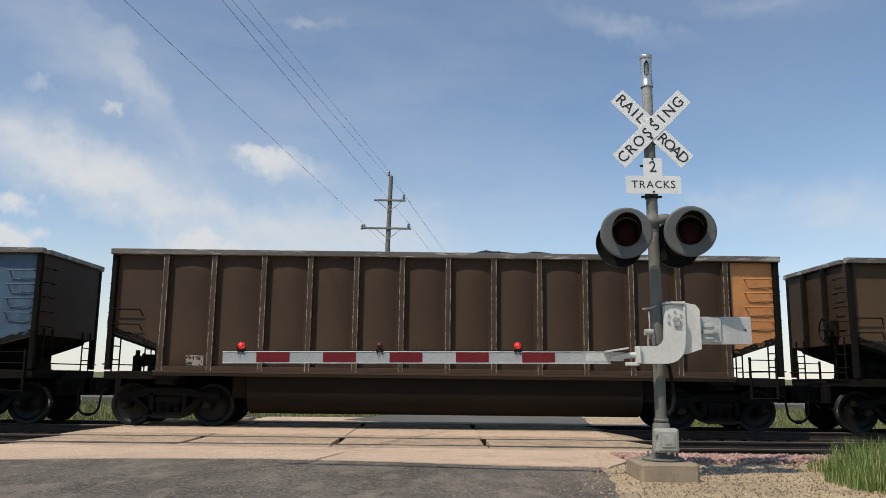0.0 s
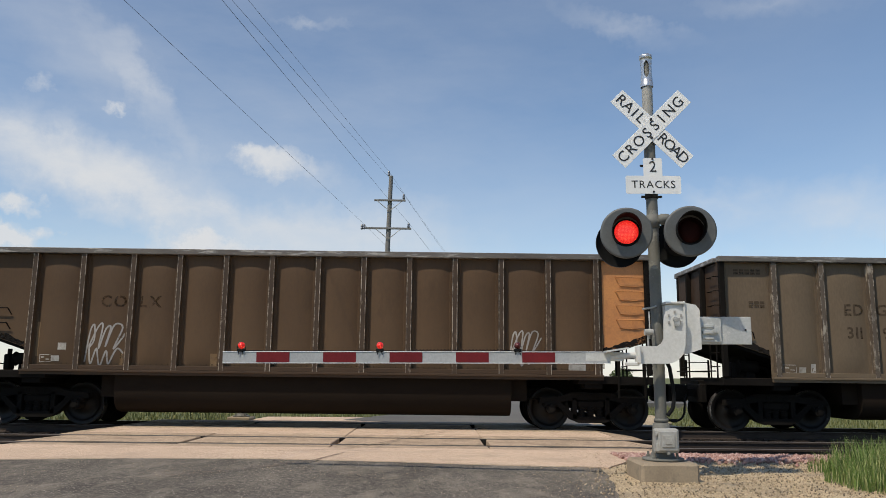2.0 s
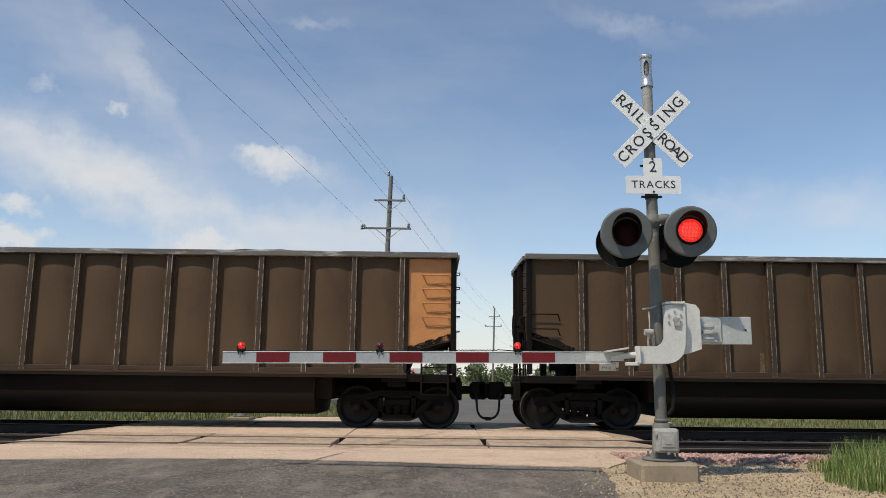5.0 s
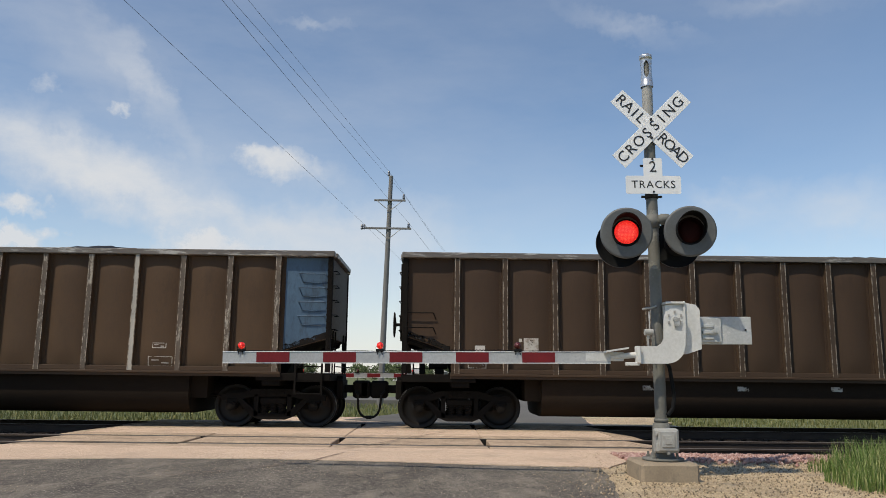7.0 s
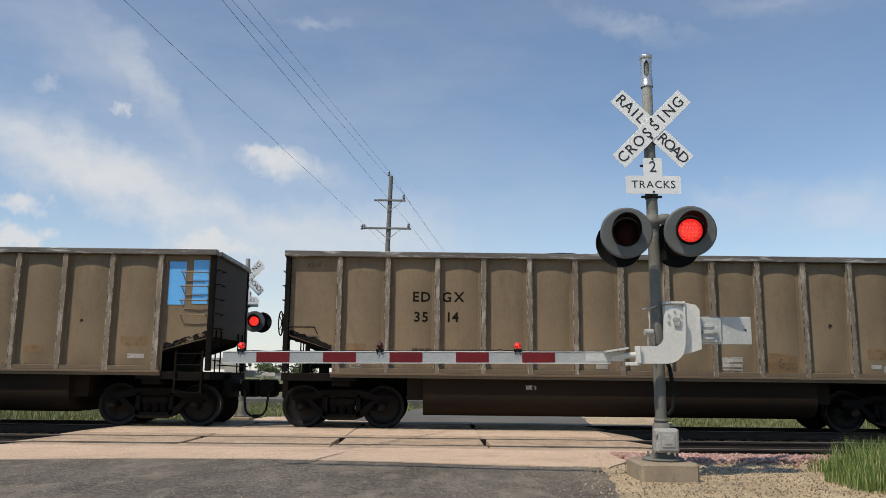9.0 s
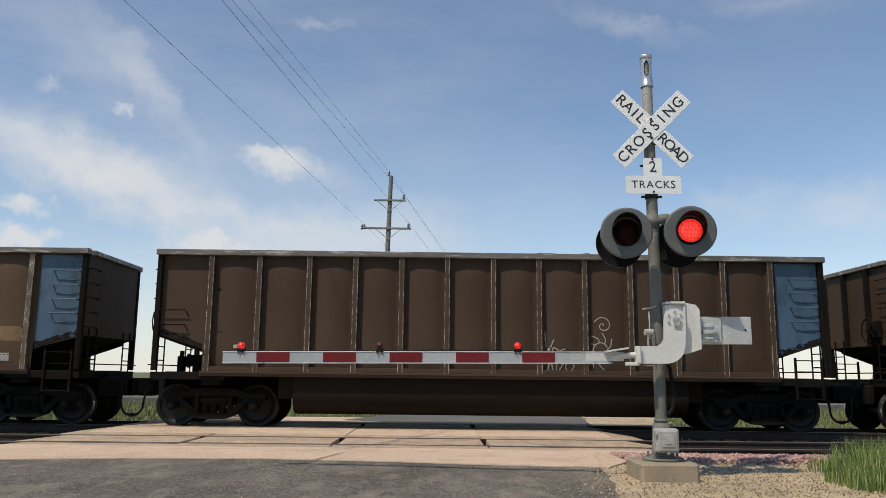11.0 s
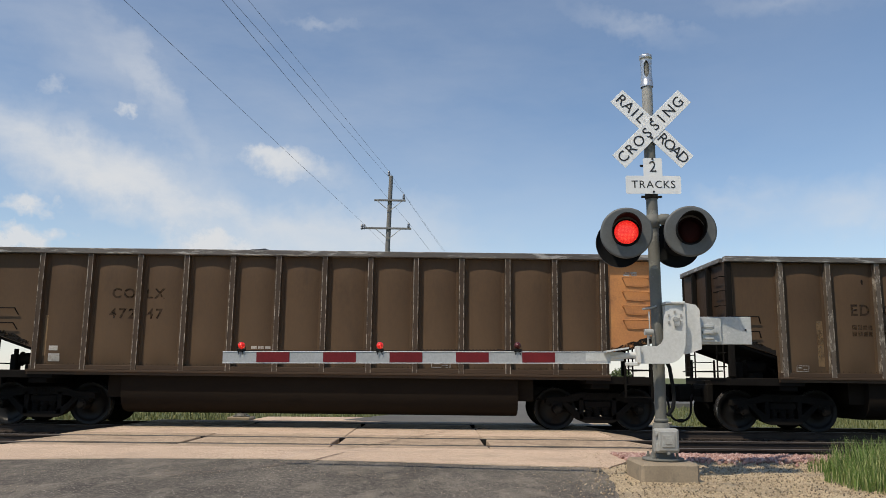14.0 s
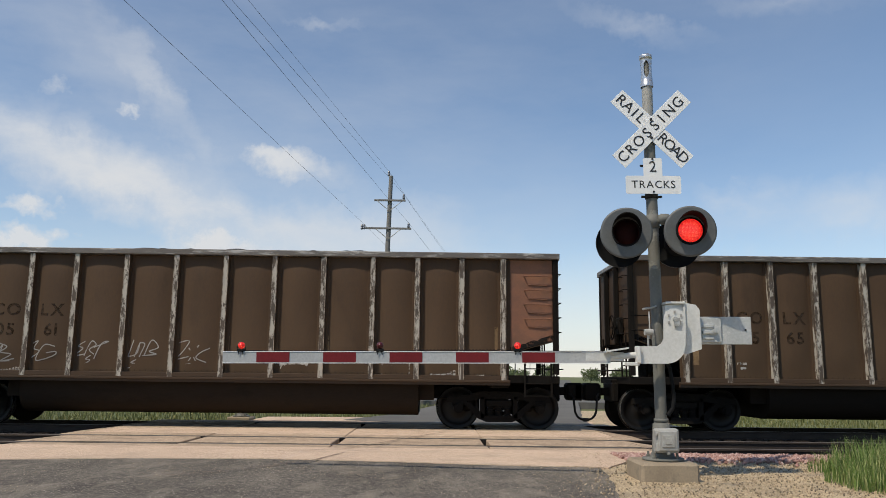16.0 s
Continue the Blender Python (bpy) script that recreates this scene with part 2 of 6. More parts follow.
M_RAIL = surface("rusty_rail_steel", (0.030, 0.021, 0.016), (0.045, 0.031, 0.023), 0.8, 0.2, 3, 40, 0.2, 0.004)
M_RAILTOP = surface("polished_rail_head", (0.16, 0.14, 0.125), (0.11, 0.095, 0.085), 0.5, 0.4, 2, 40, 0.05, 0.002)
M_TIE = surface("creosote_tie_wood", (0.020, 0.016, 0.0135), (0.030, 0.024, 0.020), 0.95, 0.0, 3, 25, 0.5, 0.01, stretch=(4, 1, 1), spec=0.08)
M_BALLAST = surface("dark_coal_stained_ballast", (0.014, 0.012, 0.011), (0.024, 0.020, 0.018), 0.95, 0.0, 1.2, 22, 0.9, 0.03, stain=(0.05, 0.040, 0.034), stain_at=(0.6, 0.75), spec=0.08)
M_GRAVEL = surface("sandy_gravel_fines", (0.47, 0.365, 0.225), (0.37, 0.287, 0.182), 0.95, 0.0, 0.9, 40, 0.9, 0.02, stain=(0.22, 0.18, 0.13), stain_at=(0.52, 0.72), speck=(0.60, 0.50, 0.37), grain=0.9)
M_GROUND = surface("meadow_ground", (0.095, 0.115, 0.038), (0.135, 0.145, 0.055), 0.95, 0.0, 0.15, 6, 0.5, 0.03, stain=(0.16, 0.14, 0.075), stain_at=(0.58, 0.75), per_object=False)
M_POLE = surface("weathered_pole_wood", (0.19, 0.185, 0.175), (0.145, 0.14, 0.132), 0.9, 0.0, 2, 30, 0.3, 0.006, stretch=(4, 4, 0.4))
M_WIRE = surface("dark_wire", (0.06, 0.06, 0.07), (0.08, 0.08, 0.09), 0.6, 0.3, 3, 30, 0.0)
M_INSUL = surface("grey_insulator_glaze", (0.10, 0.11, 0.13), (0.14, 0.15, 0.17), 0.3, 0.0, 3, 30, 0.0)
M_BARK = surface("tree_bark", (0.10, 0.08, 0.06), (0.07, 0.055, 0.045), 0.95, 0.0, 3, 20, 0.5, 0.01)
M_LIT = glow("lit_red_led_face", (0.2, 0.005, 0.005), (1.0, 0.030, 0.022), 1.08, 62, 0.45)
M_UNLIT = surface("unlit_dark_red_lens", (0.014, 0.003, 0.003), (0.022, 0.004, 0.004), 0.7, 0.0, 8, 60, 0.1, 0.002, spec=0.1)
M_LITGATE = glow("lit_red_gate_lens", (0.3, 0.01, 0.01), (1.0, 0.03, 0.02), 0.8, 42, 0.12)
M_DKGATE = surface("dark_red_gate_lens", (0.09, 0.010, 0.010), (0.07, 0.008, 0.008), 0.3, 0.0, 8, 60, 0.0)


def leafy(name, a, b, c):
    """Leaf colours that vary from blade to blade."""
    m = bpy.data.materials.new(name)
    m.use_nodes = True
    nt = m.node_tree
    p = nt.nodes["Principled BSDF"]
    g = nt.nodes.new("ShaderNodeNewGeometry")
    r = ramp(nt, g.outputs["Random Per Island"], [(0.0, a), (0.5, b), (1.0, c)])
    nt.links.new(r.outputs[0], p.inputs["Base Color"])
    p.inputs["Roughness"].default_value = 0.7
    p.inputs["Specular IOR Level"].default_value = 0.2
    return m


M_GRASS = leafy("tall_green_grass", (0.060, 0.112, 0.024), (0.125, 0.195, 0.044), (0.36, 0.37, 0.17))
M_FGRASS = leafy("verge_grass", (0.105, 0.125, 0.045), (0.15, 0.17, 0.065), (0.25, 0.235, 0.11))
# leaf greens lightened and greyed: distance haze mixed into the colour
M_LEAF = leafy("hazed_tree_leaves", (0.075, 0.10, 0.045), (0.105, 0.135, 0.06), (0.16, 0.185, 0.09))
M_STONE = leafy("mixed_gravel_stone", (0.13, 0.105, 0.075), (0.34, 0.265, 0.17), (0.56, 0.45, 0.31))
M_PINK = leafy("pink_granite_ballast", (0.24, 0.13, 0.105), (0.40, 0.24, 0.20), (0.55, 0.40, 0.35))
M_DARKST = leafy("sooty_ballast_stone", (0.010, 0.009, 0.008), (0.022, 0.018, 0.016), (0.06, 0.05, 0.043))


# ---- mesh building ----
class MB:
    """Gathers faces; each add takes a material index."""

    def __init__(self):
        self.v, self.f, self.m, self.s = [], [], [], []

    def add(self, verts, faces, mat=0, smooth=False, at=None):
        o = len(self.v)
        self.v += [tuple(at @ Vector(p)) for p in verts] if at else [tuple(p) for p in verts]
        self.f += [tuple(i + o for i in fc) for fc in faces]
        self.m += [mat] * len(faces)
        self.s += [smooth] * len(faces)
        return self

    def box(self, x0, x1, y0, y1, z0, z1, mat=0, ch=0.0, at=None):
        """A box; ch chamfers all its edges."""
        if not ch:
            v = [(x, y, z) for x in (x0, x1) for y in (y0, y1) for z in (z0, z1)]
            return self.add(v, [(0, 1, 3, 2), (4, 6, 7, 5), (0, 4, 5, 1), (2, 3, 7, 6), (0, 2, 6, 4), (1, 5, 7, 3)], mat, False, at)
        bm = bmesh.new()
        bmesh.ops.create_cube(bm, size=1.0)
        for q in bm.verts:
            q.co = ((x0 + x1) / 2 + q.co.x * (x1 - x0), (y0 + y1) / 2 + q.co.y * (y1 - y0), (z0 + z1) / 2 + q.co.z * (z1 - z0))
        bmesh.ops.bevel(bm, geom=bm.edges[:], offset=ch, segments=1, affect="EDGES")
        bm.verts.index_update()
        self.add([q.co[:] for q in bm.verts], [[q.index for q in fc.verts] for fc in bm.faces], mat, False, at)
        bm.free()
        return self

    def tube(self, p, q, r, n=10, mat=0, r2=None, caps=True):
        """A round bar from p to q."""
        p, q = Vector(p), Vector(q)
        d = (q - p).normalized()
        a = d.orthogonal().normalized()
        b = d.cross(a)
        r2 = r if r2 is None else r2
        v = [p + (a * math.cos(t) + b * math.sin(t)) * r for t in (math.tau * i / n for i in range(n))]
        v += [q + (a * math.cos(t) + b * math.sin(t)) * r2 for t in (math.tau * i / n for i in range(n))]
        self.add(v, [(i, (i + 1) % n, n + (i + 1) % n, n + i) for i in range(n)], mat, True)
        if caps:
            self.add(v, [tuple(range(n))[::-1], tuple(range(n, 2 * n))], mat)
        return self

    def path(self, pts, r, n=8, mat=0):
        for a, b in zip(pts, pts[1:]):
            self.tube(a, b, r, n, mat)
        return self

    def lathe(self, prof, n=24, mat=0, axis="y", at=None, smooth=True):
        """Turns (distance along axis, radius) round the axis."""
        v = []
        for h, r in prof:
            for i in range(n):
                t = math.tau * i / n
                c, s = r * math.cos(t), r * math.sin(t)
                v.append({"y": (c, h, s), "z": (c, s, h), "x": (h, c, s)}[axis])
        fs = [(k * n + i, k * n + (i + 1) % n, (k + 1) * n + (i + 1) % n, (k + 1) * n + i) for k in range(len(prof) - 1) for i in range(n)]
        if axis == "z":
            fs = [fc for fc in fs]
        else:
            fs = [fc[::-1] for fc in fs] if axis == "y" else fs
        return self.add(v, fs, mat, smooth, at)

    def prism(self, outline, y0, y1, mat=0, at=None):
        """An outline in x, z made solid from y0 to y1."""
        n = len(outline)
        v = [(x, y0, z) for x, z in outline] + [(x, y1, z) for x, z in outline]
        fs = [tuple(range(n)), tuple(range(n, 2 * n))[::-1]] + [(i, n + i, n + (i + 1) % n, (i + 1) % n) for i in range(n)]
        return self.add(v, fs, mat, False, at)

    def slab(self, outline, z0, z1, mat=0):
        """An outline in x, y made solid from z0 to z1."""
        n = len(outline)
        v = [(x, y, z0) for x, y in outline] + [(x, y, z1) for x, y in outline]
        fs = [tuple(range(n))[::-1], tuple(range(n, 2 * n))] + [(i, (i + 1) % n, n + (i + 1) % n, n + i) for i in range(n)]
        return self.add(v, fs, mat)

    def mesh(self, name, *mats):
        me = bpy.data.meshes.new(name)
        me.from_pydata(self.v, [], self.f)
        for m in mats:
            me.materials.append(m)
        me.polygons.foreach_set("material_index", self.m)
        me.polygons.foreach_set("use_smooth", self.s)
        bm = bmesh.new()
        bm.from_mesh(me)
        bmesh.ops.recalc_face_normals(bm, faces=bm.faces[:])
        bm.to_mesh(me)
        bm.free()
        me.update()
        return me


def raw_mesh(name, verts, faces, mat):
    me = bpy.data.meshes.new(name)
    me.from_pydata(verts, [], faces)
    me.materials.append(mat)
    me.update()
    return me


def part(name, me, parent, m=None, label="", mat=None):
    """Links a mesh as one part under a thing or a part."""
    ob = new(name, me)
    ob.parent = parent
    if m is not None:
        ob.matrix_basis = m
    if label:
        ob["label"] = label
    if mat is not None:
        ob.material_slots[0].link = "OBJECT"
        ob.material_slots[0].material = mat
    return ob


def thing(name, m, label, category, group="", kind="", me=None):
    ob = new(name, me)
    ob.matrix_basis = m
    return tagged(ob, label, category, group, kind)


TEXTS = {}


def lettering(text, size, mat, depth=0.0015, bold=0.0):
    """A flat word as a mesh in the x, z plane, facing -y, centred."""
    key = (text, size, mat.name, bold)
    if key not in TEXTS:
        cu = bpy.data.curves.new("legend", "FONT")
        cu.body, cu.size, cu.extrude, cu.align_x, cu.align_y = text, size, depth, "CENTER", "CENTER"
        cu.resolution_u = 3
        cu.offset = bold * size
        ob = bpy.data.objects.new("legend", cu)
        scene.collection.objects.link(ob)
        bpy.context.view_layer.update()
        me = bpy.data.meshes.new_from_object(ob.evaluated_get(bpy.context.evaluated_depsgraph_get()))
        bpy.data.objects.remove(ob)
        me.transform(pose(0, 0, 0, 90))
        me.materials.clear()
        me.materials.append(mat)
        TEXTS[key] = me
    return TEXTS[key]


def set_word(text, size, mat, place, gap=0.16, bold=0.0):
    """Sets a word letter by letter about x = 0; place(mesh, x) links each."""
    meshes = [lettering(ch, size, mat, bold=bold) for ch in text]
    widths = [max(q.co.x for q in me.vertices) - min(q.co.x for q in me.vertices) for me in meshes]
    x = -(sum(widths) + gap * size * (len(text) - 1)) / 2
    for me, w in zip(meshes, widths):
        place(me, x + w / 2)
        x += w + gap * size


# ---- ground, roads, tracks ----
TRACKS = (13.96, 18.23)
GAUGE = 0.7525
CROWN = 0.07


def wavy(pts, step=0.35, amp=0.05, seed=0.0):
    """An outline with uneven edges."""
    out = []
    for a, b in zip(pts, pts[1:] + pts[:1]):
        a, b = Vector(a), Vector(b)
        n = max(1, int((b - a).length / step))
        side = Vector((a.y - b.y, b.x - a.x)).normalized()
        for i in range(n):
            p = a.lerp(b, i / n)
            if i:
                p = p + side * amp * noise.noise((p.x * 1.7 + seed, p.y * 1.7, seed)) * 2
            out.append((p.x, p.y))
    return out


def make_ground():
    verts, faces = [], []
    xs = [-3000, -900, -300, -120, -60] + [-40 + 2 * i for i in range(41)] + [60, 120, 300, 900, 3000]
    ys = [-3000, -400, -100, -30, -10] + [1.5 * i for i in range(40)] + [75, 100, 140, 220, 400, 900, 3000]
    for y in ys:
        for x in xs:
            z = -0.36 + (0.10 * noise.noise((x * 0.11, y * 0.11, 3)) if abs(x) < 70 and y < 90 else 0)
            if y > 26:
                z -= 0.15
            verts.append((x, y, z))
    w = len(xs)
    for j in range(len(ys) - 1):
        for i in range(w - 1):
            faces.append((j * w + i, j * w + i + 1, (j + 1) * w + i + 1, (j + 1) * w + i))
    ob = new("ground", raw_mesh("ground", verts, faces, M_GROUND))
    tagged(ob, "flat green and straw meadow ground", "ground", kind="structure")


def make_roads():
    def surf(name, outline, z0, z1, mat, label, amp=0.05, seed=0.0):
        ob = new(name, MB().slab(wavy(outline, 0.35, amp, seed), z0, z1).mesh(name, mat))
        return tagged(ob, label, "road", kind="structure")

    def crowned(name, ys, right, mat, label, seed):
        """A road piece with a slight crown, from far left to its uneven right edge."""
        nx, v, f = 36, [], []
        for y in ys:
            r = right(y) + 0.10 * noise.noise((y * 1.3, seed, 0)) + 0.05 * noise.noise((y * 5.1, seed, 2))
            for i in range(nx + 1):
                x = -13 + (r + 13) * (i / nx) ** 0.7
                wob = 0.05 * noise.noise((x * 1.1, seed, 5)) + 0.025 * noise.noise((x * 6, seed, 7)) if y in (ys[0], ys[-1]) else 0
                fall = max(0.0, min(1.0, (12.55 - y) / 1.6))
                v.append((x, y + wob, CROWN * math.exp(-((x + 2.6) / 3.2) ** 2) * fall * fall * (3 - 2 * fall) + 0.004 * noise.noise((x * 0.9, y * 0.9, seed)) - (0.012 if i == nx else 0) + (0.010 if seed > 1.5 else 0.0)))
        w = nx + 1
        for j in range(len(ys) - 1):
            for i in range(nx):
                f.append((j * w + i, j * w + i + 1, (j + 1) * w + i + 1, (j + 1) * w + i))
        ob = new(name, raw_mesh(name, v, f, mat))
        sk = ob.modifiers.new("thickness", "SOLIDIFY")
        sk.thickness, sk.offset = 0.25, -1
        return tagged(ob, label, "road", kind="structure")

    crowned("road_near", [-40, -20, -8, -2, 2, 4] + [5 + 0.3 * i for i in range(19)], lambda y: float(np.interp(y, [-40, 2, 6, 7.7, 8.9, 9.9, 10.5], [-0.7, -0.2, 1.35, 1.80, 2.0, 2.1, 2.25])), M_ASPH, "worn grey asphalt road with faded tyre wear", 1.0)
    crowned("approach_near", [10.22 + 0.2 * i for i in range(12)] + [12.56], lambda y: float(np.interp(y, [10.0, 11.0, 12.2, 12.7], [2.2, 2.65, 3.15, 3.75])), M_PALE, "pale tan chip-sealed approach to the crossing", 2.0)
    surf("approach_far", [(-5.2, 19.62), (4.2, 19.62), (4.6, 24.2), (-5.0, 23.6)], -0.5, -0.118, M_PALE, "pale tan approach beyond the tracks", 0.05, 3)
    surf("road_far", [(-2.6, 22.2), (-0.6, 21.2), (4.2, 21.0), (4.7, 25), (17, 95), (52, 300), (45, 300), (10.5, 95), (-1.25, 26)], -0.6, -0.112, M_FASPH, "grey asphalt road running away past the tracks", 0.03, 4)
    surf("frontage_road", [(-120, 40), (120, 40), (120, 46.5), (-120, 46.5)], -0.6, -0.13, M_FASPH, "grey side road along the railway", 0.05, 5)
    surf("gravel_shoulder_far", [(3.9, 19.6), (6.3, 19.7), (7.2, 25), (7.6, 30), (5.4, 30), (4.4, 23)], -0.5, -0.125, M_GRAVEL, "pale gravel shoulder beyond the tracks", 0.15, 6)
    ob = surf("gravel_shoulder", [(-1.2, -5), (9, -5), (9, 11.6), (3.6, 12.1), (2.6, 11.9), (1.9, 10.5), (1.4, 9.6), (0.3, 7.4), (-0.8, 3), (-1.3, -5)], -0.45, -0.016, M_GRAVEL, "tan gravel shoulder beside the road", 0.13, 7)
    return ob


def rail_mesh(x0, x1):
    out = [(-0.075, -0.18), (0.075, -0.18), (0.075, -0.168), (0.012, -0.145), (0.012, -0.045), (0.037, -0.035), (0.037, -0.006), (0.028, 0.0), (-0.028, 0.0), (-0.037, -0.006), (-0.037, -0.035), (-0.012, -0.045), (-0.012, -0.145), (-0.075, -0.168)]
    n = len(out)
    v = [(x0, y, z) for y, z in out] + [(x1, y, z) for y, z in out]
    b = MB()
    for i in range(n):
        j = (i + 1) % n
        b.add([v[i], v[j], v[n + j], v[n + i]], [(0, 1, 2, 3)], 1 if i in (6, 7, 8) else 0)
    b.add(v, [tuple(range(n)), tuple(range(n, 2 * n))])
    return b.mesh("rail", M_RAIL, M_RAILTOP)


def make_tracks():
    rail = rail_mesh(-200, 200)
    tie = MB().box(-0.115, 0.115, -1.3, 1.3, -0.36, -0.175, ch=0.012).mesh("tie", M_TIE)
    plate = MB().box(-0.09, 0.09, -0.13, 0.13, -0.176, -0.160, ch=0.004).mesh("tie_plate", M_RAIL)
    bed = MB()
    prof = [(10.9, -0.45), (11.9, -0.20), (12.7, -0.19), (15.2, -0.20), (16.1, -0.24), (17.0, -0.20), (19.5, -0.19), (20.2, -0.22), (21.4, -0.45)]
    xs = [-200, -60, -30] + [-20 + i for i in range(41)] + [30, 60, 200]
    vv = [(x, y, z + 0.02 * noise.noise((x, y, 1))) for x in xs for y, z in prof]
    n = len(prof)
    bed.add(vv, [(i * n + j, i * n + j + 1, (i + 1) * n + j + 1, (i + 1) * n + j) for i in range(len(xs) - 1) for j in range(n - 1)])
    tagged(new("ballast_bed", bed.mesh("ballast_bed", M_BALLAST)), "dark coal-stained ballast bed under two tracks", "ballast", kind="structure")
    for k, y in enumerate(TRACKS):
        tr = thing("railway_track", pose(0, y, 0), "steel railway track on dark ties and sooty ballast", "railway track", "two tracks", "structure")
        for s in (-1, 1):
            part("rail", rail, tr, pose(0, s * GAUGE, 0), "rusty rail with polished head")
        for i in range(-34, 35):
            x = i * 0.5
            if -7.3 < x < 3.9:
                continue
            part("tie", tie, tr, pose(x, 0, 0.01 * math.sin(i * 2.1), 0, 0, 1.5 * math.sin(i * 1.3)))
            for s in (-1, 1):
                part("tie_plate", plate, tr, pose(x, s * GAUGE, 0))


def make_crossing():
    """Concrete panels between and beside the rails, black rubber in the flangeways."""
    cr = thing("crossing_surface", pose(0, 0, 0), "tan concrete grade crossing panels with black flangeways", "crossing", kind="structure")
    joints = [-6.82, -4.25, -1.70, 0.90, 3.55]
    strips = []
    for y in TRACKS:
        strips += [(y - 1.36, y - GAUGE - 0.10, 0), (y - GAUGE + 0.15, y + GAUGE - 0.15, 0), (y + GAUGE + 0.10, y + 1.36, 0)]
    strips.append((TRACKS[0] + 1.372, TRACKS[1] - 1.372, 1))
    made = {}
    for a, b, infill in strips:
        for i, (p, q) in enumerate(zip(joints, joints[1:])):
            key = (round(b - a, 3), i)
            if key not in made:
                wide = b - a > 1.2 and not infill
                g = 0.055 if i in (1, 2, 3) and wide else 0.008
                g2 = 0.055 if i in (0, 1, 2) and wide else 0.008
                made[key] = MB().box(p + g - (p + q) / 2, q - g2 - (p + q) / 2, 0, b - a, -0.2, 0.0, ch=0.012).mesh("panel", M_PALE if infill else M_PANEL)
            part("panel", made[key], cr, pose((p + q) / 2, a, 0.003 * ((i * 7 + int(a)) % 3 - 1), 0.15 * ((i * 5 + int(a)) % 3 - 1)))
    # ramped end pieces
    for x0, x1, s in ((-7.75, -6.83, -1), (3.56, 4.35, 1)):
        for a, b, infill in strips:
            lo, hi = (x0, x1) if s < 0 else (x1, x0)
            out = [(lo, -0.2), (hi, -0.2), (hi, -0.004), (lo, -0.12)]
            part("ramp", MB().prism(out, a, b).mesh("ramp", M_PANEL), cr)
    for y in TRACKS:
        for s in (-1, 1):
            for d0, d1 in ((-0.097, -0.040), (0.040, 0.147)):
                a, b = y + s * GAUGE + (d0 if s > 0 else -d1), y + s * GAUGE + (d1 if s > 0 else -d0)
                if s > 0:
                    a, b = y + GAUGE - d1, y + GAUGE - d0
                else:
                    a, b = y - GAUGE + d0, y - GAUGE + d1
                part("flangeway_rubber", MB().box(-6.8, 3.5, a, b, -0.19, -0.004).mesh("flangeway_rubber", M_RUBBER), cr)


def stones(name, count, place, size, mat, label, seed, cat="gravel"):
    rng = random.Random(seed)
    t = (1 + 5 ** 0.5) / 2
    octa = [(1, 0, 0), (-1, 0, 0), (0, 1, 0), (0, -1, 0), (0, 0, 1), (0, 0, -1)]
    of = [(0, 2, 4), (2, 1, 4), (1, 3, 4), (3, 0, 4), (2, 0, 5), (1, 2, 5), (3, 1, 5), (0, 3, 5)]
    verts, faces = [], []
    for _ in range(count):
        p = place(rng)
        if p is None:
            continue
        r = rng.uniform(*size)
        m = Euler((rng.uniform(0, 6), rng.uniform(0, 6), rng.uniform(0, 6))).to_matrix()
        o = len(verts)
        for q in octa:
            w = m @ Vector((q[0] * rng.uniform(0.7, 1.2), q[1] * rng.uniform(0.7, 1.2), q[2] * rng.uniform(0.6, 0.9)))
            verts.append((p[0] + w.x * r, p[1] + w.y * r, p[2] + w.z * r))
        faces += [tuple(i + o for i in fc) for fc in of]
    tagged(new(name, raw_mesh(name, verts, faces, mat)), label, cat, kind="stuff")


def blades(name, count, place, height, width, mat, label, seed):
    rng = random.Random(seed)
    verts, faces = [], []
    for _ in range(count):
        p = place(rng)
        if p is None:
            continue
        h, w = rng.uniform(*height) * p[3], width * rng.uniform(0.6, 1.3)
        t, lean = rng.uniform(0, math.tau), rng.uniform(0.05, 0.55) * h
        dx, dy = math.cos(t), math.sin(t)
        sx, sy = -dy * w, dx * w
        x, y, z = p[:3]
        o = len(verts)
        verts += [(x - sx, y - sy, z - 0.03), (x + sx, y + sy, z - 0.03), (x + dx * lean * 0.35 + sx * 0.8, y + dy * lean * 0.35 + sy * 0.8, z + h * 0.55), (x + dx * lean * 0.35 - sx * 0.8, y + dy * lean * 0.35 - sy * 0.8, z + h * 0.55), (x + dx * lean, y + dy * lean, z + h * 0.95)]
        faces += [(o, o + 1, o + 2, o + 3), (o + 3, o + 2, o + 4)]
    tagged(new(name, raw_mesh(name, verts, faces, mat)), label, "grass", kind="stuff")


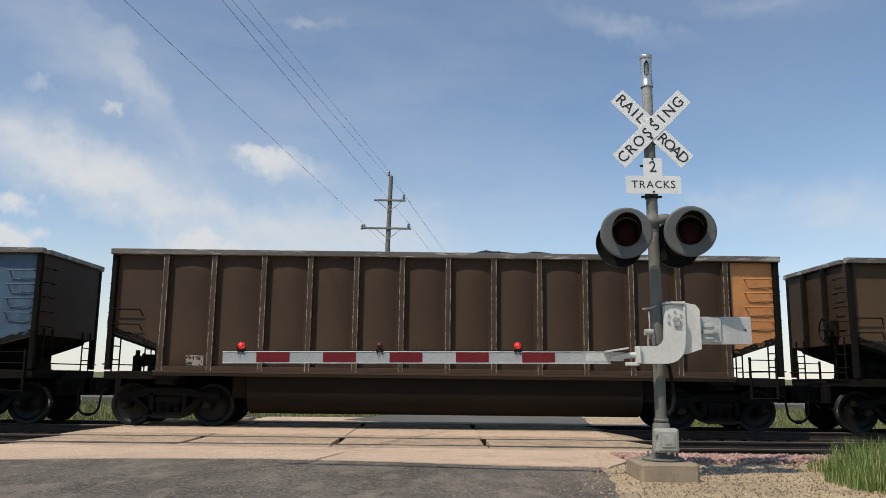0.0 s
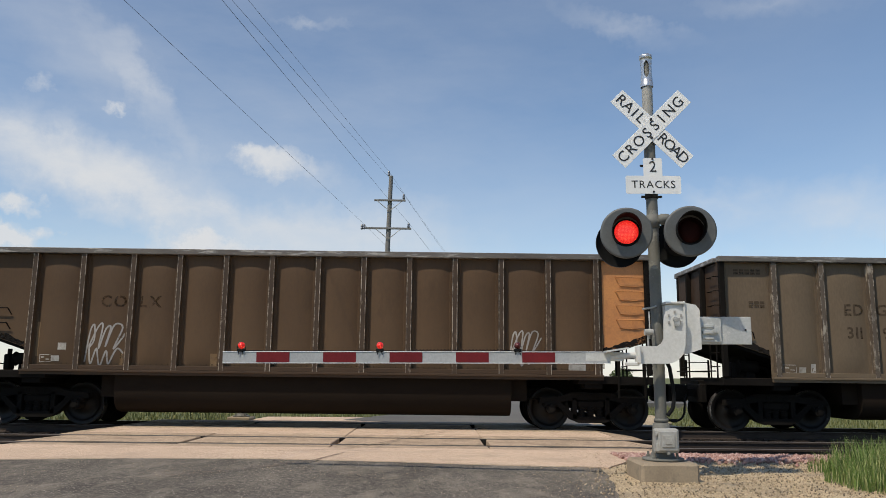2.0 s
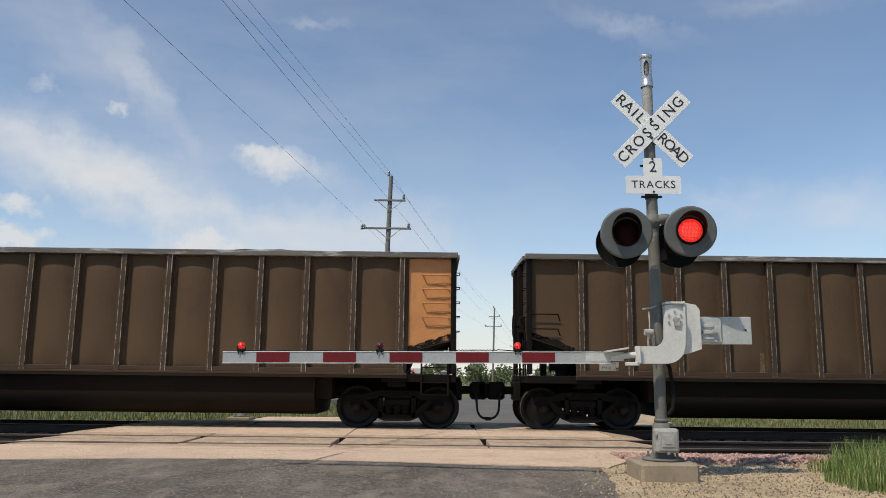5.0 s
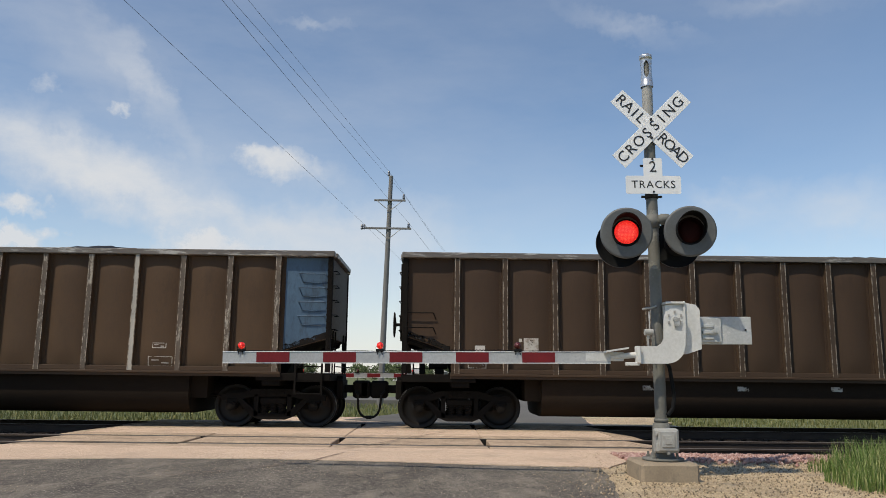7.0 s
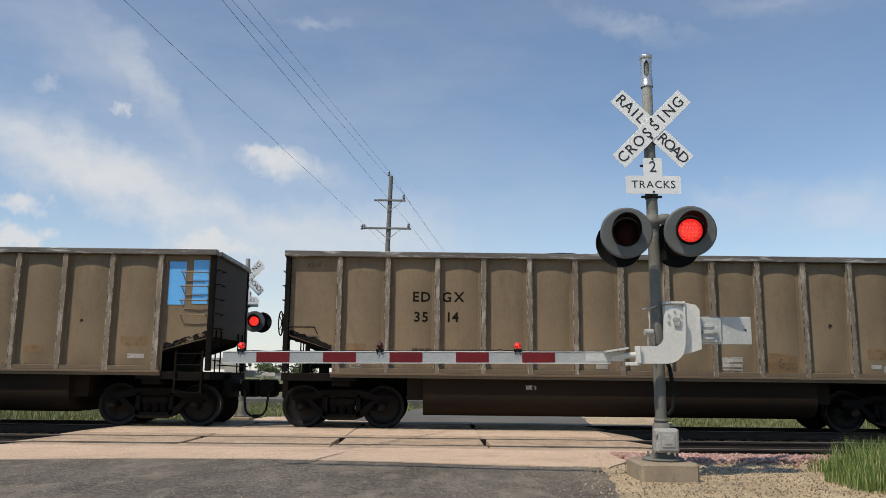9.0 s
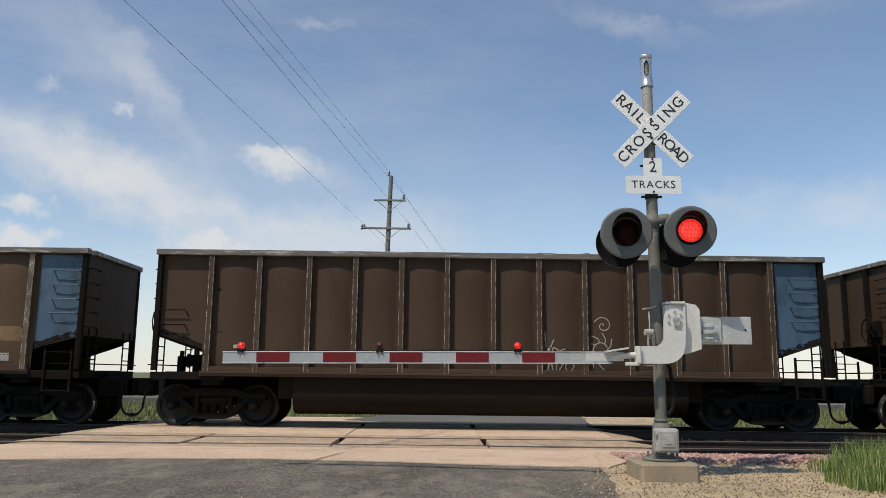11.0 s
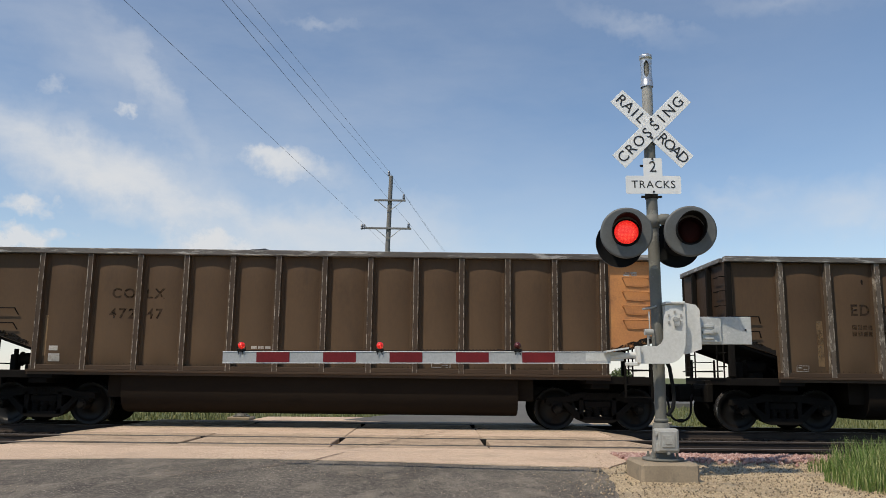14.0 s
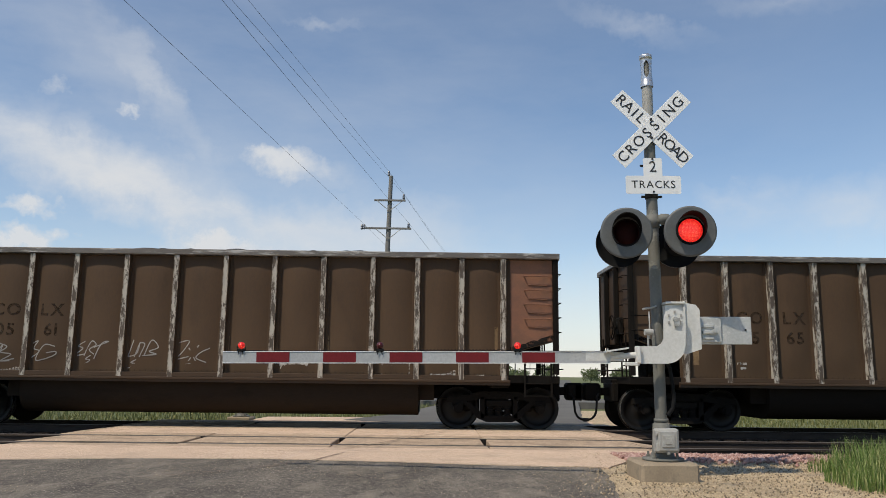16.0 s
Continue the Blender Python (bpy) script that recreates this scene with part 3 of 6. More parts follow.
def make_litter():
    def near(rng):
        x, y = rng.uniform(0.3, 6.5), rng.uniform(7.0, 12.0)
        edge = 1.72 + (y - 7.4) * 0.17
        if x < edge + 0.35 - 1.5 * rng.random() ** 3 or (2.32 < x < 3.15 and 8.98 < y < 9.75):
            return None
        return x, y, (-0.008 if x > edge else 0.012)

    stones("gravel", 11000, near, (0.005, 0.017), M_STONE, "loose tan and grey gravel stones beside the road", 5)

    def grit(rng):
        x, y = rng.uniform(-6.5, 2.1), rng.uniform(7.3, 10.2)
        if noise.noise((x * 0.9, y * 0.7, 4.0)) + 0.25 * (x > 1.0) < rng.uniform(-0.25, 0.45):
            return None
        return x, y, CROWN * math.exp(-((x + 2.6) / 3.2) ** 2) + 0.004

    stones("road_grit", 4500, grit, (0.0025, 0.006), M_STONE, "fine pale grit loose on the asphalt", 15)

    def pink(rng):
        x, y = 2.7 + 11 * rng.random() ** 1.6, rng.gauss(11.75, 0.35)
        if x < 3.4 and y > 12.1:
            return None
        return x, y, (-0.17 + rng.uniform(-0.03, 0.06)) if y > 12.0 else 0.012

    stones("pink_ballast", 7000, pink, (0.02, 0.045), M_PINK, "pink granite ballast stones along the track", 6, "ballast")

    def dark(rng):
        x = rng.choice((rng.uniform(-14, -7.7), rng.uniform(4.3, 15)))
        return x, rng.uniform(12.2, 20.3), -0.19 + rng.uniform(-0.02, 0.015)

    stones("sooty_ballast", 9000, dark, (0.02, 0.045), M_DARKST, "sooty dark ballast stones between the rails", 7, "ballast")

    def tall(rng):
        x, y = rng.uniform(4.2, 7.6), rng.uniform(6.8, 10.3)
        d = (x - 4.50) - 0.28 * abs(y - 8.6) + 0.35 * noise.noise((x * 2, y * 2, 0))
        return (x, y, 0.0, min(1.0, 0.45 + d * 0.9)) if d > 0 else None

    blades("tall_grass", 15000, tall, (0.25, 0.52), 0.0045, M_GRASS, "tall uncut green grass clump beside the gravel", 8)

    def verge(rng):
        x, y = rng.uniform(-26, 28), 20.6 + 18 * rng.random() ** 1.6
        edge = -5.4 if y < 21.8 else -2.4 + (y - 21.3) * 0.17
        if edge - 0.3 < x < (6.6 + (y - 21) * 0.17):
            return None
        return x, y, -0.32, (0.7 if y < 23 else 1.0)

    blades("verge_grass", 60000, verge, (0.05, 0.19), 0.012, M_FGRASS, "green verge grass beyond the tracks", 9)


make_ground()
make_roads()
make_tracks()


# ---- sky backdrop with clouds ----
def make_clouds():
    m = bpy.data.materials.new("thin_cloud")
    m.use_nodes = True
    nt = m.node_tree
    nt.nodes.clear()
    out = nt.nodes.new("ShaderNodeOutputMaterial")
    mixs = nt.nodes.new("ShaderNodeMixShader")
    tr = nt.nodes.new("ShaderNodeBsdfTransparent")
    em = nt.nodes.new("ShaderNodeEmission")
    em.inputs[0].default_value = (0.94, 0.96, 0.985, 1)
    em.inputs[1].default_value = 0.775
    tc = nt.nodes.new("ShaderNodeTexCoord")

    def field(stretch, turn, scale, detail, rough, lo, hi, shift=(0, 0, 0)):
        mp = nt.nodes.new("ShaderNodeMapping")
        mp.inputs["Scale"].default_value = stretch
        mp.inputs["Rotation"].default_value = (0, radians(turn), 0)
        mp.inputs["Location"].default_value = shift
        nt.links.new(tc.outputs["Object"], mp.inputs[0])
        n = noise_tex(nt, mp.outputs[0], scale, detail, rough)
        return ramp(nt, n, [(lo, (0, 0, 0)), (hi, (1, 1, 1))]).outputs[0]

    rag = nt.nodes.new("ShaderNodeTexNoise")
    for k, val in (("Scale", 0.0055), ("Detail", 6.0), ("Roughness", 0.62)):
        rag.inputs[k].default_value = val
    nt.links.new(tc.outputs["Object"], rag.inputs["Vector"])
    half = nt.nodes.new("ShaderNodeVectorMath")
    half.operation = "SUBTRACT"
    half.inputs[1].default_value = (0.5, 0.5, 0.5)
    nt.links.new(rag.outputs[1], half.inputs[0])
    far = nt.nodes.new("ShaderNodeVectorMath")
    far.operation = "MULTIPLY_ADD"
    far.inputs[1].default_value = (420, 0, 300)
    nt.links.new(half.outputs[0], far.inputs[0])
    nt.links.new(tc.outputs["Object"], far.inputs[2])
    ragged = far.outputs[0]

    tuft = nt.nodes.new("ShaderNodeVectorMath")
    tuft.operation = "MULTIPLY_ADD"
    tuft.inputs[1].default_value = (300, 0, 200)
    edge = nt.nodes.new("ShaderNodeTexNoise")
    for k, val in (("Scale", 0.009), ("Detail", 7.0), ("Roughness", 0.6)):
        edge.inputs[k].default_value = val
    nt.links.new(tc.outputs["Object"], edge.inputs["Vector"])
    mid = nt.nodes.new("ShaderNodeVectorMath")
    mid.operation = "SUBTRACT"
    mid.inputs[1].default_value = (0.5, 0.5, 0.5)
    nt.links.new(edge.outputs[1], mid.inputs[0])
    nt.links.new(mid.outputs[0], tuft.inputs[0])
    nt.links.new(tc.outputs["Object"], tuft.inputs[2])

    def spot(x, z, rx, rz, turn=0.0, inner=0.2, small=False):
        """A soft oval on the backdrop."""
        mp = nt.nodes.new("ShaderNodeMapping")
        mp.vector_type = "TEXTURE"
        mp.inputs["Location"].default_value = (x, 0, z)
        mp.inputs["Rotation"].default_value = (0, radians(turn), 0)
        mp.inputs["Scale"].default_value = (rx, 100000, rz)
        nt.links.new(tuft.outputs[0] if small else ragged, mp.inputs[0])
        ln = nt.nodes.new("ShaderNodeVectorMath")
        ln.operation = "LENGTH"
        nt.links.new(mp.outputs[0], ln.inputs[0])
        return ramp(nt, ln.outputs[1], [(inner, (1, 1, 1)), (1.0, (0, 0, 0))]).outputs[0]

    def op(kind, a, b):
        q = nt.nodes.new("ShaderNodeMath")
        q.operation = kind
        q.use_clamp = kind != "ADD"
        for s, v in zip(q.inputs, (a, b)):
            if isinstance(v, float):
                s.default_value = v
            else:
                nt.links.new(v, s)
        return q.outputs[0]

    total = None
    for mask, tex, gain in CLOUDS(field, spot):
        c = op("MULTIPLY", op("MULTIPLY", mask, tex), gain) if tex else op("MULTIPLY", mask, gain)
        total = c if total is None else op("SUBTRACT", op("ADD", total, c), op("MULTIPLY", total, c))
    nt.links.new(total, mixs.inputs[0])
    nt.links.new(tr.outputs[0], mixs.inputs[1])
    nt.links.new(em.outputs[0], mixs.inputs[2])
    nt.links.new(mixs.outputs[0], out.inputs[0])
    verts, faces = [], []
    n, k = 24, 12
    for j in range(k + 1):
        for i in range(n + 1):
            az, el = radians(-50 + 100 * i / n), radians(-1 + 36 * j / k)
            verts.append((3800 * math.sin(az), 3800 * math.cos(az), 3800 * math.tan(el)))
    for j in range(k):
        for i in range(n):
            faces.append((j * (n + 1) + i, j * (n + 1) + i + 1, (j + 1) * (n + 1) + i + 1, (j + 1) * (n + 1) + i))
    ob = new("cloud_backdrop", raw_mesh("cloud_backdrop", verts, faces, m))
    return tagged(ob, "thin white cirrus and small cumulus in blue sky", "clouds", kind="structure")


def CLOUDS(field, spot):
    """Masks, textures and strengths: haze low down, a slanting cirrus band, small cumulus."""
    wisp = field((0.6, 0.6, 1.6), 24, 0.0016, 7, 0.54, 0.32, 0.66)
    veil = field((0.35, 0.35, 1.0), 30, 0.0011, 8, 0.6, 0.30, 0.80, (400, 0, 900))
    fine = field((0.8, 0.8, 1.5), 25, 0.0045, 9, 0.65, 0.36, 0.64)
    puff = field((0.7, 0.7, 1.1), 8, 0.0080, 10, 0.62, 0.30, 0.52, (900, 0, 350))
    return [
        (spot(-900, 1350, 3500, 2200, 0, 0.0), veil, 0.54),
        (spot(-300, 150, 5600, 560, 0, 0.05), None, 0.14),
        (spot(200, 0, 9000, 620, 0, 0.2), None, 0.60),
        (spot(-1500, 880, 1350, 210, 20, 0.1), wisp, 0.85),
        (spot(-1450, 950, 1100, 420, 22, 0.0), veil, 0.55),
        (spot(-450, 620, 900, 260, 4, 0.0), None, 0.40),
        (spot(-1700, 960, 700, 120, 20, 0.0), fine, 0.7),
        (spot(-1150, 760, 700, 90, 13, 0.0), fine, 0.6),
        (spot(-550, 700, 620, 130, 8, 0.0), wisp, 0.9),
        (spot(-260, 770, 420, 180, 0, 0.0), wisp, 0.7),
        (spot(-1420, 1330, 620, 110, 52, 0.0), wisp, 0.5),
        (spot(-1750, 1560, 620, 240, 38, 0.0), wisp, 0.42),
        (spot(-700, 1800, 240, 50, 5, 0.0), wisp, 0.4),
        (spot(950, 1760, 500, 90, 25, 0.0), wisp, 0.30),
        (spot(1600, 1790, 420, 90, 10, 0.0), wisp, 0.28),
        (spot(1700, 740, 620, 200, 4, 0.0), wisp, 0.6),
        (spot(1350, 830, 260, 70, 20, 0.0), wisp, 0.35),
        (spot(-690, 1010, 330, 110, 12, 0.0), wisp, 0.75),
        (spot(-830, 1040, 215, 100, 8, 0.25, True), None, 0.85),
        (spot(-905, 1075, 110, 60, 0, 0.3, True), None, 0.7),
        (spot(-1180, 605, 215, 75, 0, 0.35, True), None, 0.95),
        (spot(-1120, 640, 90, 50, 0, 0.3, True), None, 0.8),
        (spot(-980, 600, 110, 45, 0, 0.2, True), None, 0.8),
        (spot(-1870, 720, 130, 60, 0, 0.3, True), None, 0.85),
        (spot(-1870, 570, 150, 70, 0, 0.35, True), None, 0.9),
        (spot(-1523, 1218, 62, 32, 0, 0.1, True), None, 0.55),
        (spot(-1820, 1290, 70, 40, 0, 0.0, True), None, 0.35),
    ]


def tar_seam(pts, w):
    """A thin dark sealed crack that follows the surface."""
    b = MB()
    fine = []
    for (ax, ay), (bx, by) in zip(pts, pts[1:]):
        for i in range(6):
            u = i / 6
            x, y = ax + (bx - ax) * u, ay + (by - ay) * u
            fine.append((x + 0.03 * noise.noise((x * 3, y * 3, 1)), y + 0.05 * noise.noise((x * 2, y * 2, 4))))
    for (ax, ay), (bx, by) in zip(fine, fine[1:]):
        d = Vector((bx - ax, by - ay)).normalized() * w * (0.6 + 0.5 * noise.noise((ax * 4, ay * 4, 9)))
        z = []
        for x, y in ((ax, ay), (bx, by)):
            fall = max(0.0, min(1.0, (12.55 - y) / 1.6))
            z.append(CROWN * math.exp(-((x + 2.6) / 3.2) ** 2) * fall * fall * (3 - 2 * fall) + 0.019)
        b.add([(ax + d.y, ay - d.x, z[0]), (bx + d.y, by - d.x, z[1]), (bx - d.y, by + d.x, z[1]), (ax - d.y, ay + d.x, z[0])], [(0, 1, 2, 3)])
    ob = new("tar_seam", b.mesh("tar_seam", M_TAR))
    tagged(ob, "thin dark sealed crack in the road surface", "road mark", kind="structure")


clouds = make_clouds()
make_crossing()
tar_seam([(-2.2, 11.25), (-1.4, 12.2), (-0.85, 13.6), (-0.3, 15.0), (0.3, 16.3)], 0.022)
tar_seam([(-3.0, 8.3), (-2.2, 9.0), (-1.6, 9.9), (-1.2, 11.4)], 0.018)
make_litter()


# ---- the coal train ----
PITCH = 16.18
HALF = 7.35
RIBS = [-6.13, -5.08, -3.99, -2.98, -1.97, -0.97, 0.04, 1.04, 2.04, 3.04, 4.05, 5.08, 6.13]
SKIN, FACE = 1.43, 1.565
TOP, SILL = 3.83, 1.15
RIBS_B = [-6.10, -5.18, -4.18, -3.21, -2.12, -1.04, 0.04, 1.11, 2.18, 3.26, 4.24, 5.21, 6.12]
REAR, FRONT = -6.13, 6.12


def bulge(x, z, ribs):
    """How far the load has pushed the side sheet out between two ribs."""
    for p, q in zip(ribs, ribs[1:]):
        if p < x < q:
            u = (x - (p + q) / 2) / ((q - p) / 2 - 0.12)
            if abs(u) >= 1:
                return 0.0
            top, foot = min(1.0, (TOP - 0.115 - z) / 0.55), min(1.0, max(0.0, (z - SILL - 0.142) / 0.35))
            return 0.055 * (1 - u * u) * top * (2 - top) * foot * (2 - foot)
    return 0.0


def on_sheet(me, x, z, ribs, proud=0.002):
    """Lays a flat mesh on the bulged sheet, its origin at x, z."""
    me = me.copy()
    for q in me.vertices:
        q.co.y -= bulge(x + q.co.x, z + q.co.z, ribs) + 0.004 + proud
    return me


def sheet_grid(w, h, m=None, index=0, x=0.0, z=0.0):
    """A film of w by h about x, z, fine enough to bend."""
    b, n, k = m or MB(), max(1, int(w / 0.06)), max(1, int(h / 0.12))
    v = [(x - w / 2 + w * i / n, 0.0, z - h / 2 + h * j / k) for j in range(k + 1) for i in range(n + 1)]
    return b.add(v, [(j * (n + 1) + i, j * (n + 1) + i + 1, (j + 1) * (n + 1) + i + 1, (j + 1) * (n + 1) + i) for j in range(k) for i in range(n)], index)


def car_meshes():
    d = {}
    # side sheet with the cut-away corners over the end platforms
    out = [(REAR, SILL + 0.14), (FRONT, SILL + 0.14), (FRONT, 1.60), (HALF - 0.06, 1.92), (HALF - 0.06, TOP - 0.1), (-HALF + 0.06, TOP - 0.1), (-HALF + 0.06, 2.0), (REAR, 1.62)]
    d["side_sheet"] = MB().prism(out, -SKIN, -SKIN + 0.03).mesh("side_sheet", M_CAR)
    low = [(x, SILL + 0.01 if z < 1.4 else z) for x, z in out]
    d["side_sheet_even"] = MB().prism(low, -SKIN, -SKIN + 0.03).mesh("side_sheet", M_CAR)
    # one bulged panel between each pair of ribs
    for key, ribs in (("bay", RIBS), ("bay_even", RIBS_B)):
        for n, (p, q) in enumerate(zip(ribs, ribs[1:])):
            mid, half, z0 = (p + q) / 2, (q - p) / 2 - 0.12, SILL + (0.142 if key == "bay" else 0.012)
            xs = [-half + 2 * half * i / 10 for i in range(11)]
            zs = [z0 + (TOP - 0.115 - z0) * j / 12 for j in range(13)]
            b = MB().add([(x, -SKIN - 0.004 - bulge(mid + x, z, ribs), z) for z in zs for x in xs], [(j * 11 + i, j * 11 + i + 1, j * 11 + i + 12, j * 11 + i + 11) for j in range(12) for i in range(10)], 0, True)
            d[key, n] = b.mesh("bay_panel", M_CAR)
    # hat-shaped rib with flanges, rivet heads on the flanges
    p = [(-0.125, -SKIN), (-0.125, -SKIN - 0.012), (-0.068, -SKIN - 0.012), (-0.055, -FACE + 0.015), (0.050, -FACE + 0.015), (0.068, -SKIN - 0.012), (0.125, -SKIN - 0.012), (0.125, -SKIN)]
    n = len(p)
    for key, z0 in (("rib", SILL + 0.02), ("rib_even", SILL - 0.11)):
        b, z1 = MB(), TOP - 0.12
        v = [(x, y, z0) for x, y in p] + [(x, y, z1) for x, y in p]
        # right flank gets the side colour, painting in its shade on pale ribs
        for i in range(n - 1):
            b.add(v, [(i, i + 1, n + i + 1, n + i)], 0 if i in (2, 3) else 2)
        b.add(v, [tuple(range(n)), tuple(range(n, 2 * n))], 2)
        for i in range(14):
            z = SILL + 0.25 + i * 0.17
            for x in (-0.098, 0.098):
                b.box(x - 0.013, x + 0.013, -SKIN - 0.022, -SKIN - 0.01, z - 0.013, z + 0.013, 2)
        # pale, patchily worn strips that also paint the lit edges onto the rib face
        for x in (-0.050, 0.046):
            b.box(x - 0.008, x + 0.008, -FACE + 0.011, -FACE + 0.02, z0 + 0.02, z1, 1)
        d[key] = b.mesh("rib", M_RIB, M_EDGE, M_CARD)
    # top chord ring
    b = MB()
    for s in (-1, 1):
        b.box(-HALF, HALF, min(s * (SKIN - 0.02), s * 1.585), max(s * (SKIN - 0.02), s * 1.585), TOP - 0.125, TOP, ch=0.012)
        b.box(min(s * (HALF - 0.16), s * (HALF + 0.04)), max(s * (HALF - 0.16), s * (HALF + 0.04)), -1.3, 1.3, TOP - 0.115, TOP - 0.012, ch=0.012)
    d["top_chord"] = b.mesh("top_chord", M_RIM)
    b = MB().box(REAR - 0.14, FRONT + 0.14, -FACE, -FACE + 0.10, SILL, SILL + 0.05, ch=0.006)
    b.box(REAR - 0.1, FRONT + 0.1, -FACE + 0.02, -SKIN, SILL + 0.05, SILL + 0.145, ch=0.006)
    b.box(REAR - 0.14, FRONT + 0.14, -FACE + 0.03, -FACE + 0.09, SILL - 0.06, SILL)
    for i in range(102):
        x = REAR + 0.1 + i * 0.12
        b.box(x - 0.012, x + 0.012, -SKIN - 0.012, -SKIN, SILL + 0.165, SILL + 0.19)
    d["side_sill"] = b.mesh("side_sill", M_CARD)
    # end wall with corner angle and slope sheet below
    d["end_wall"] = MB().box(HALF - 0.10, HALF - 0.05, -SKIN, SKIN, 1.94, TOP - 0.1).mesh("end_wall", M_CARD)
    d["end_stake"] = MB().box(HALF - 0.05, HALF + 0.06, -0.05, 0.05, 1.92, TOP - 0.12, ch=0.01).mesh("end_stake", M_UNDER)
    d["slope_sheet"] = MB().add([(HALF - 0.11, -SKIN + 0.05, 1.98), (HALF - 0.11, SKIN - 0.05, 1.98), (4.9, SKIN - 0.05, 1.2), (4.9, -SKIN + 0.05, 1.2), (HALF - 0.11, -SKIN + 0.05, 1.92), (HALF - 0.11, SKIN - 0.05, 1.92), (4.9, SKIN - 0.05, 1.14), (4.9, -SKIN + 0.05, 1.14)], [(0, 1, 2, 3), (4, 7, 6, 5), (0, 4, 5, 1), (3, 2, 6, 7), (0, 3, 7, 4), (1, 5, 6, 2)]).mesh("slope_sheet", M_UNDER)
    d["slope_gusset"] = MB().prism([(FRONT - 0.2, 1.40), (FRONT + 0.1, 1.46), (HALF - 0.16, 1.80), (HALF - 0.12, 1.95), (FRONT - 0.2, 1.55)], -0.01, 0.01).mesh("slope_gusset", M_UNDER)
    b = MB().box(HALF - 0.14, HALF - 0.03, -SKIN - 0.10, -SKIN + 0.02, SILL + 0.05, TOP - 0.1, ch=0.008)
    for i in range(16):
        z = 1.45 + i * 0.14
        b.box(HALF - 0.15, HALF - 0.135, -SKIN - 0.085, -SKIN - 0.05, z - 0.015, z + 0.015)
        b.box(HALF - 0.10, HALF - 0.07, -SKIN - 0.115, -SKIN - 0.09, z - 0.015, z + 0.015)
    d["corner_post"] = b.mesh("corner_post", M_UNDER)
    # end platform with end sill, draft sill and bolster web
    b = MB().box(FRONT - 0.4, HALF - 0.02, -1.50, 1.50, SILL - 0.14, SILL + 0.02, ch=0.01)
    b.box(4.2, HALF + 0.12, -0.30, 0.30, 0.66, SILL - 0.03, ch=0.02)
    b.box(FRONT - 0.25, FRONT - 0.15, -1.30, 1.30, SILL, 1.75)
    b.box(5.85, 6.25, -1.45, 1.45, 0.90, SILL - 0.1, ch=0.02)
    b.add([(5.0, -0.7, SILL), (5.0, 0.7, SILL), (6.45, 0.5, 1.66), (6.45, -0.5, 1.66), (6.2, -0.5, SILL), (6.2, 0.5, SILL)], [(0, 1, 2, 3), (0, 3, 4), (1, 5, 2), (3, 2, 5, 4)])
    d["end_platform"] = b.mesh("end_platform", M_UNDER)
    # round-bottomed tub
    b = MB()
    prof = [(-1.38, SILL), (-1.38, 0.72), (-1.33, 0.52), (-1.18, 0.36), (-0.9, 0.29), (0.9, 0.29), (1.18, 0.36), (1.33, 0.52), (1.38, 0.72), (1.38, SILL)]
    n = len(prof)
    v = [(-4.28, y, z) for y, z in prof] + [(4.28, y, z) for y, z in prof]
    b.add(v, [(i, i + 1, n + i + 1, n + i) for i in range(n - 1)], 0, True)
    b.add(v, [tuple(range(n)), tuple(range(n, 2 * n))])
    b.box(-HALF + 0.3, HALF - 0.3, -1.36, 1.36, SILL - 0.05, SILL + 0.03)
    for s in (-1, 1):
        b.box(s * 4.28 - 0.35 * (s < 0), s * 4.28 + 0.35 * (s > 0), -1.2, 1.2, 0.62, SILL)
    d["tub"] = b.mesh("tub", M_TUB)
    # coupler with draft gear and hose
    b = MB().box(HALF, HALF + 0.42, -0.10, 0.10, 0.74, 0.92, ch=0.02)
    b.box(HALF + 0.34, HALF + 0.735, -0.24, 0.22, 0.62, 1.02, ch=0.05)
    b.box(HALF + 0.52, HALF + 0.70, -0.24, -0.02, 0.62, 1.0, ch=0.03)
    b.box(HALF - 0.02, HALF + 0.14, -0.48, 0.48, 0.60, 1.04, ch=0.03)
    d["coupler"] = b.mesh("coupler", M_UNDER)
    b = MB().path([(HALF + 0.40, -0.22, 0.78), (HALF + 0.47, -0.34, 0.70), (HALF + 0.485, -0.38, 0.52), (HALF + 0.50, -0.38, 0.37), (HALF + 0.545, -0.38, 0.275), (HALF + 0.61, -0.38, 0.22), (HALF + 0.68, -0.38, 0.20), (HALF + 0.75, -0.38, 0.195)], 0.026, 8)
    b.tube((HALF + 0.68, -0.38, 0.20), (HALF + 0.738, -0.38, 0.197), 0.042, 8)
    d["air_hose"] = b.mesh("air_hose", M_RUBBER)
    b.v = [(x, -y, z) for x, y, z in b.v]
    d["air_hose_rear"] = b.mesh("air_hose", M_RUBBER)
    # truck pieces, in the truck's own space
    b = MB().box(-0.20, 0.20, -1.05, 1.05, 0.42, 0.72, ch=0.03)
    b.tube((0, 0, 0.70), (0, 0, 0.90), 0.2, 14)
    b.box(-0.75, -0.62, -0.80, 0.80, 0.38, 0.48, ch=0.01)
    b.box(0.62, 0.75, -0.80, 0.80, 0.38, 0.48, ch=0.01)
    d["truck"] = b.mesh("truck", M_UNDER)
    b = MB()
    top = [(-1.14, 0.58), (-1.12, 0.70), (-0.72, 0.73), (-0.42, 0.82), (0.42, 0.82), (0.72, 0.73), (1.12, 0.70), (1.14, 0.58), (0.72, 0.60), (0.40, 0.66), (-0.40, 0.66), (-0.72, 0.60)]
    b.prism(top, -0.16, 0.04)
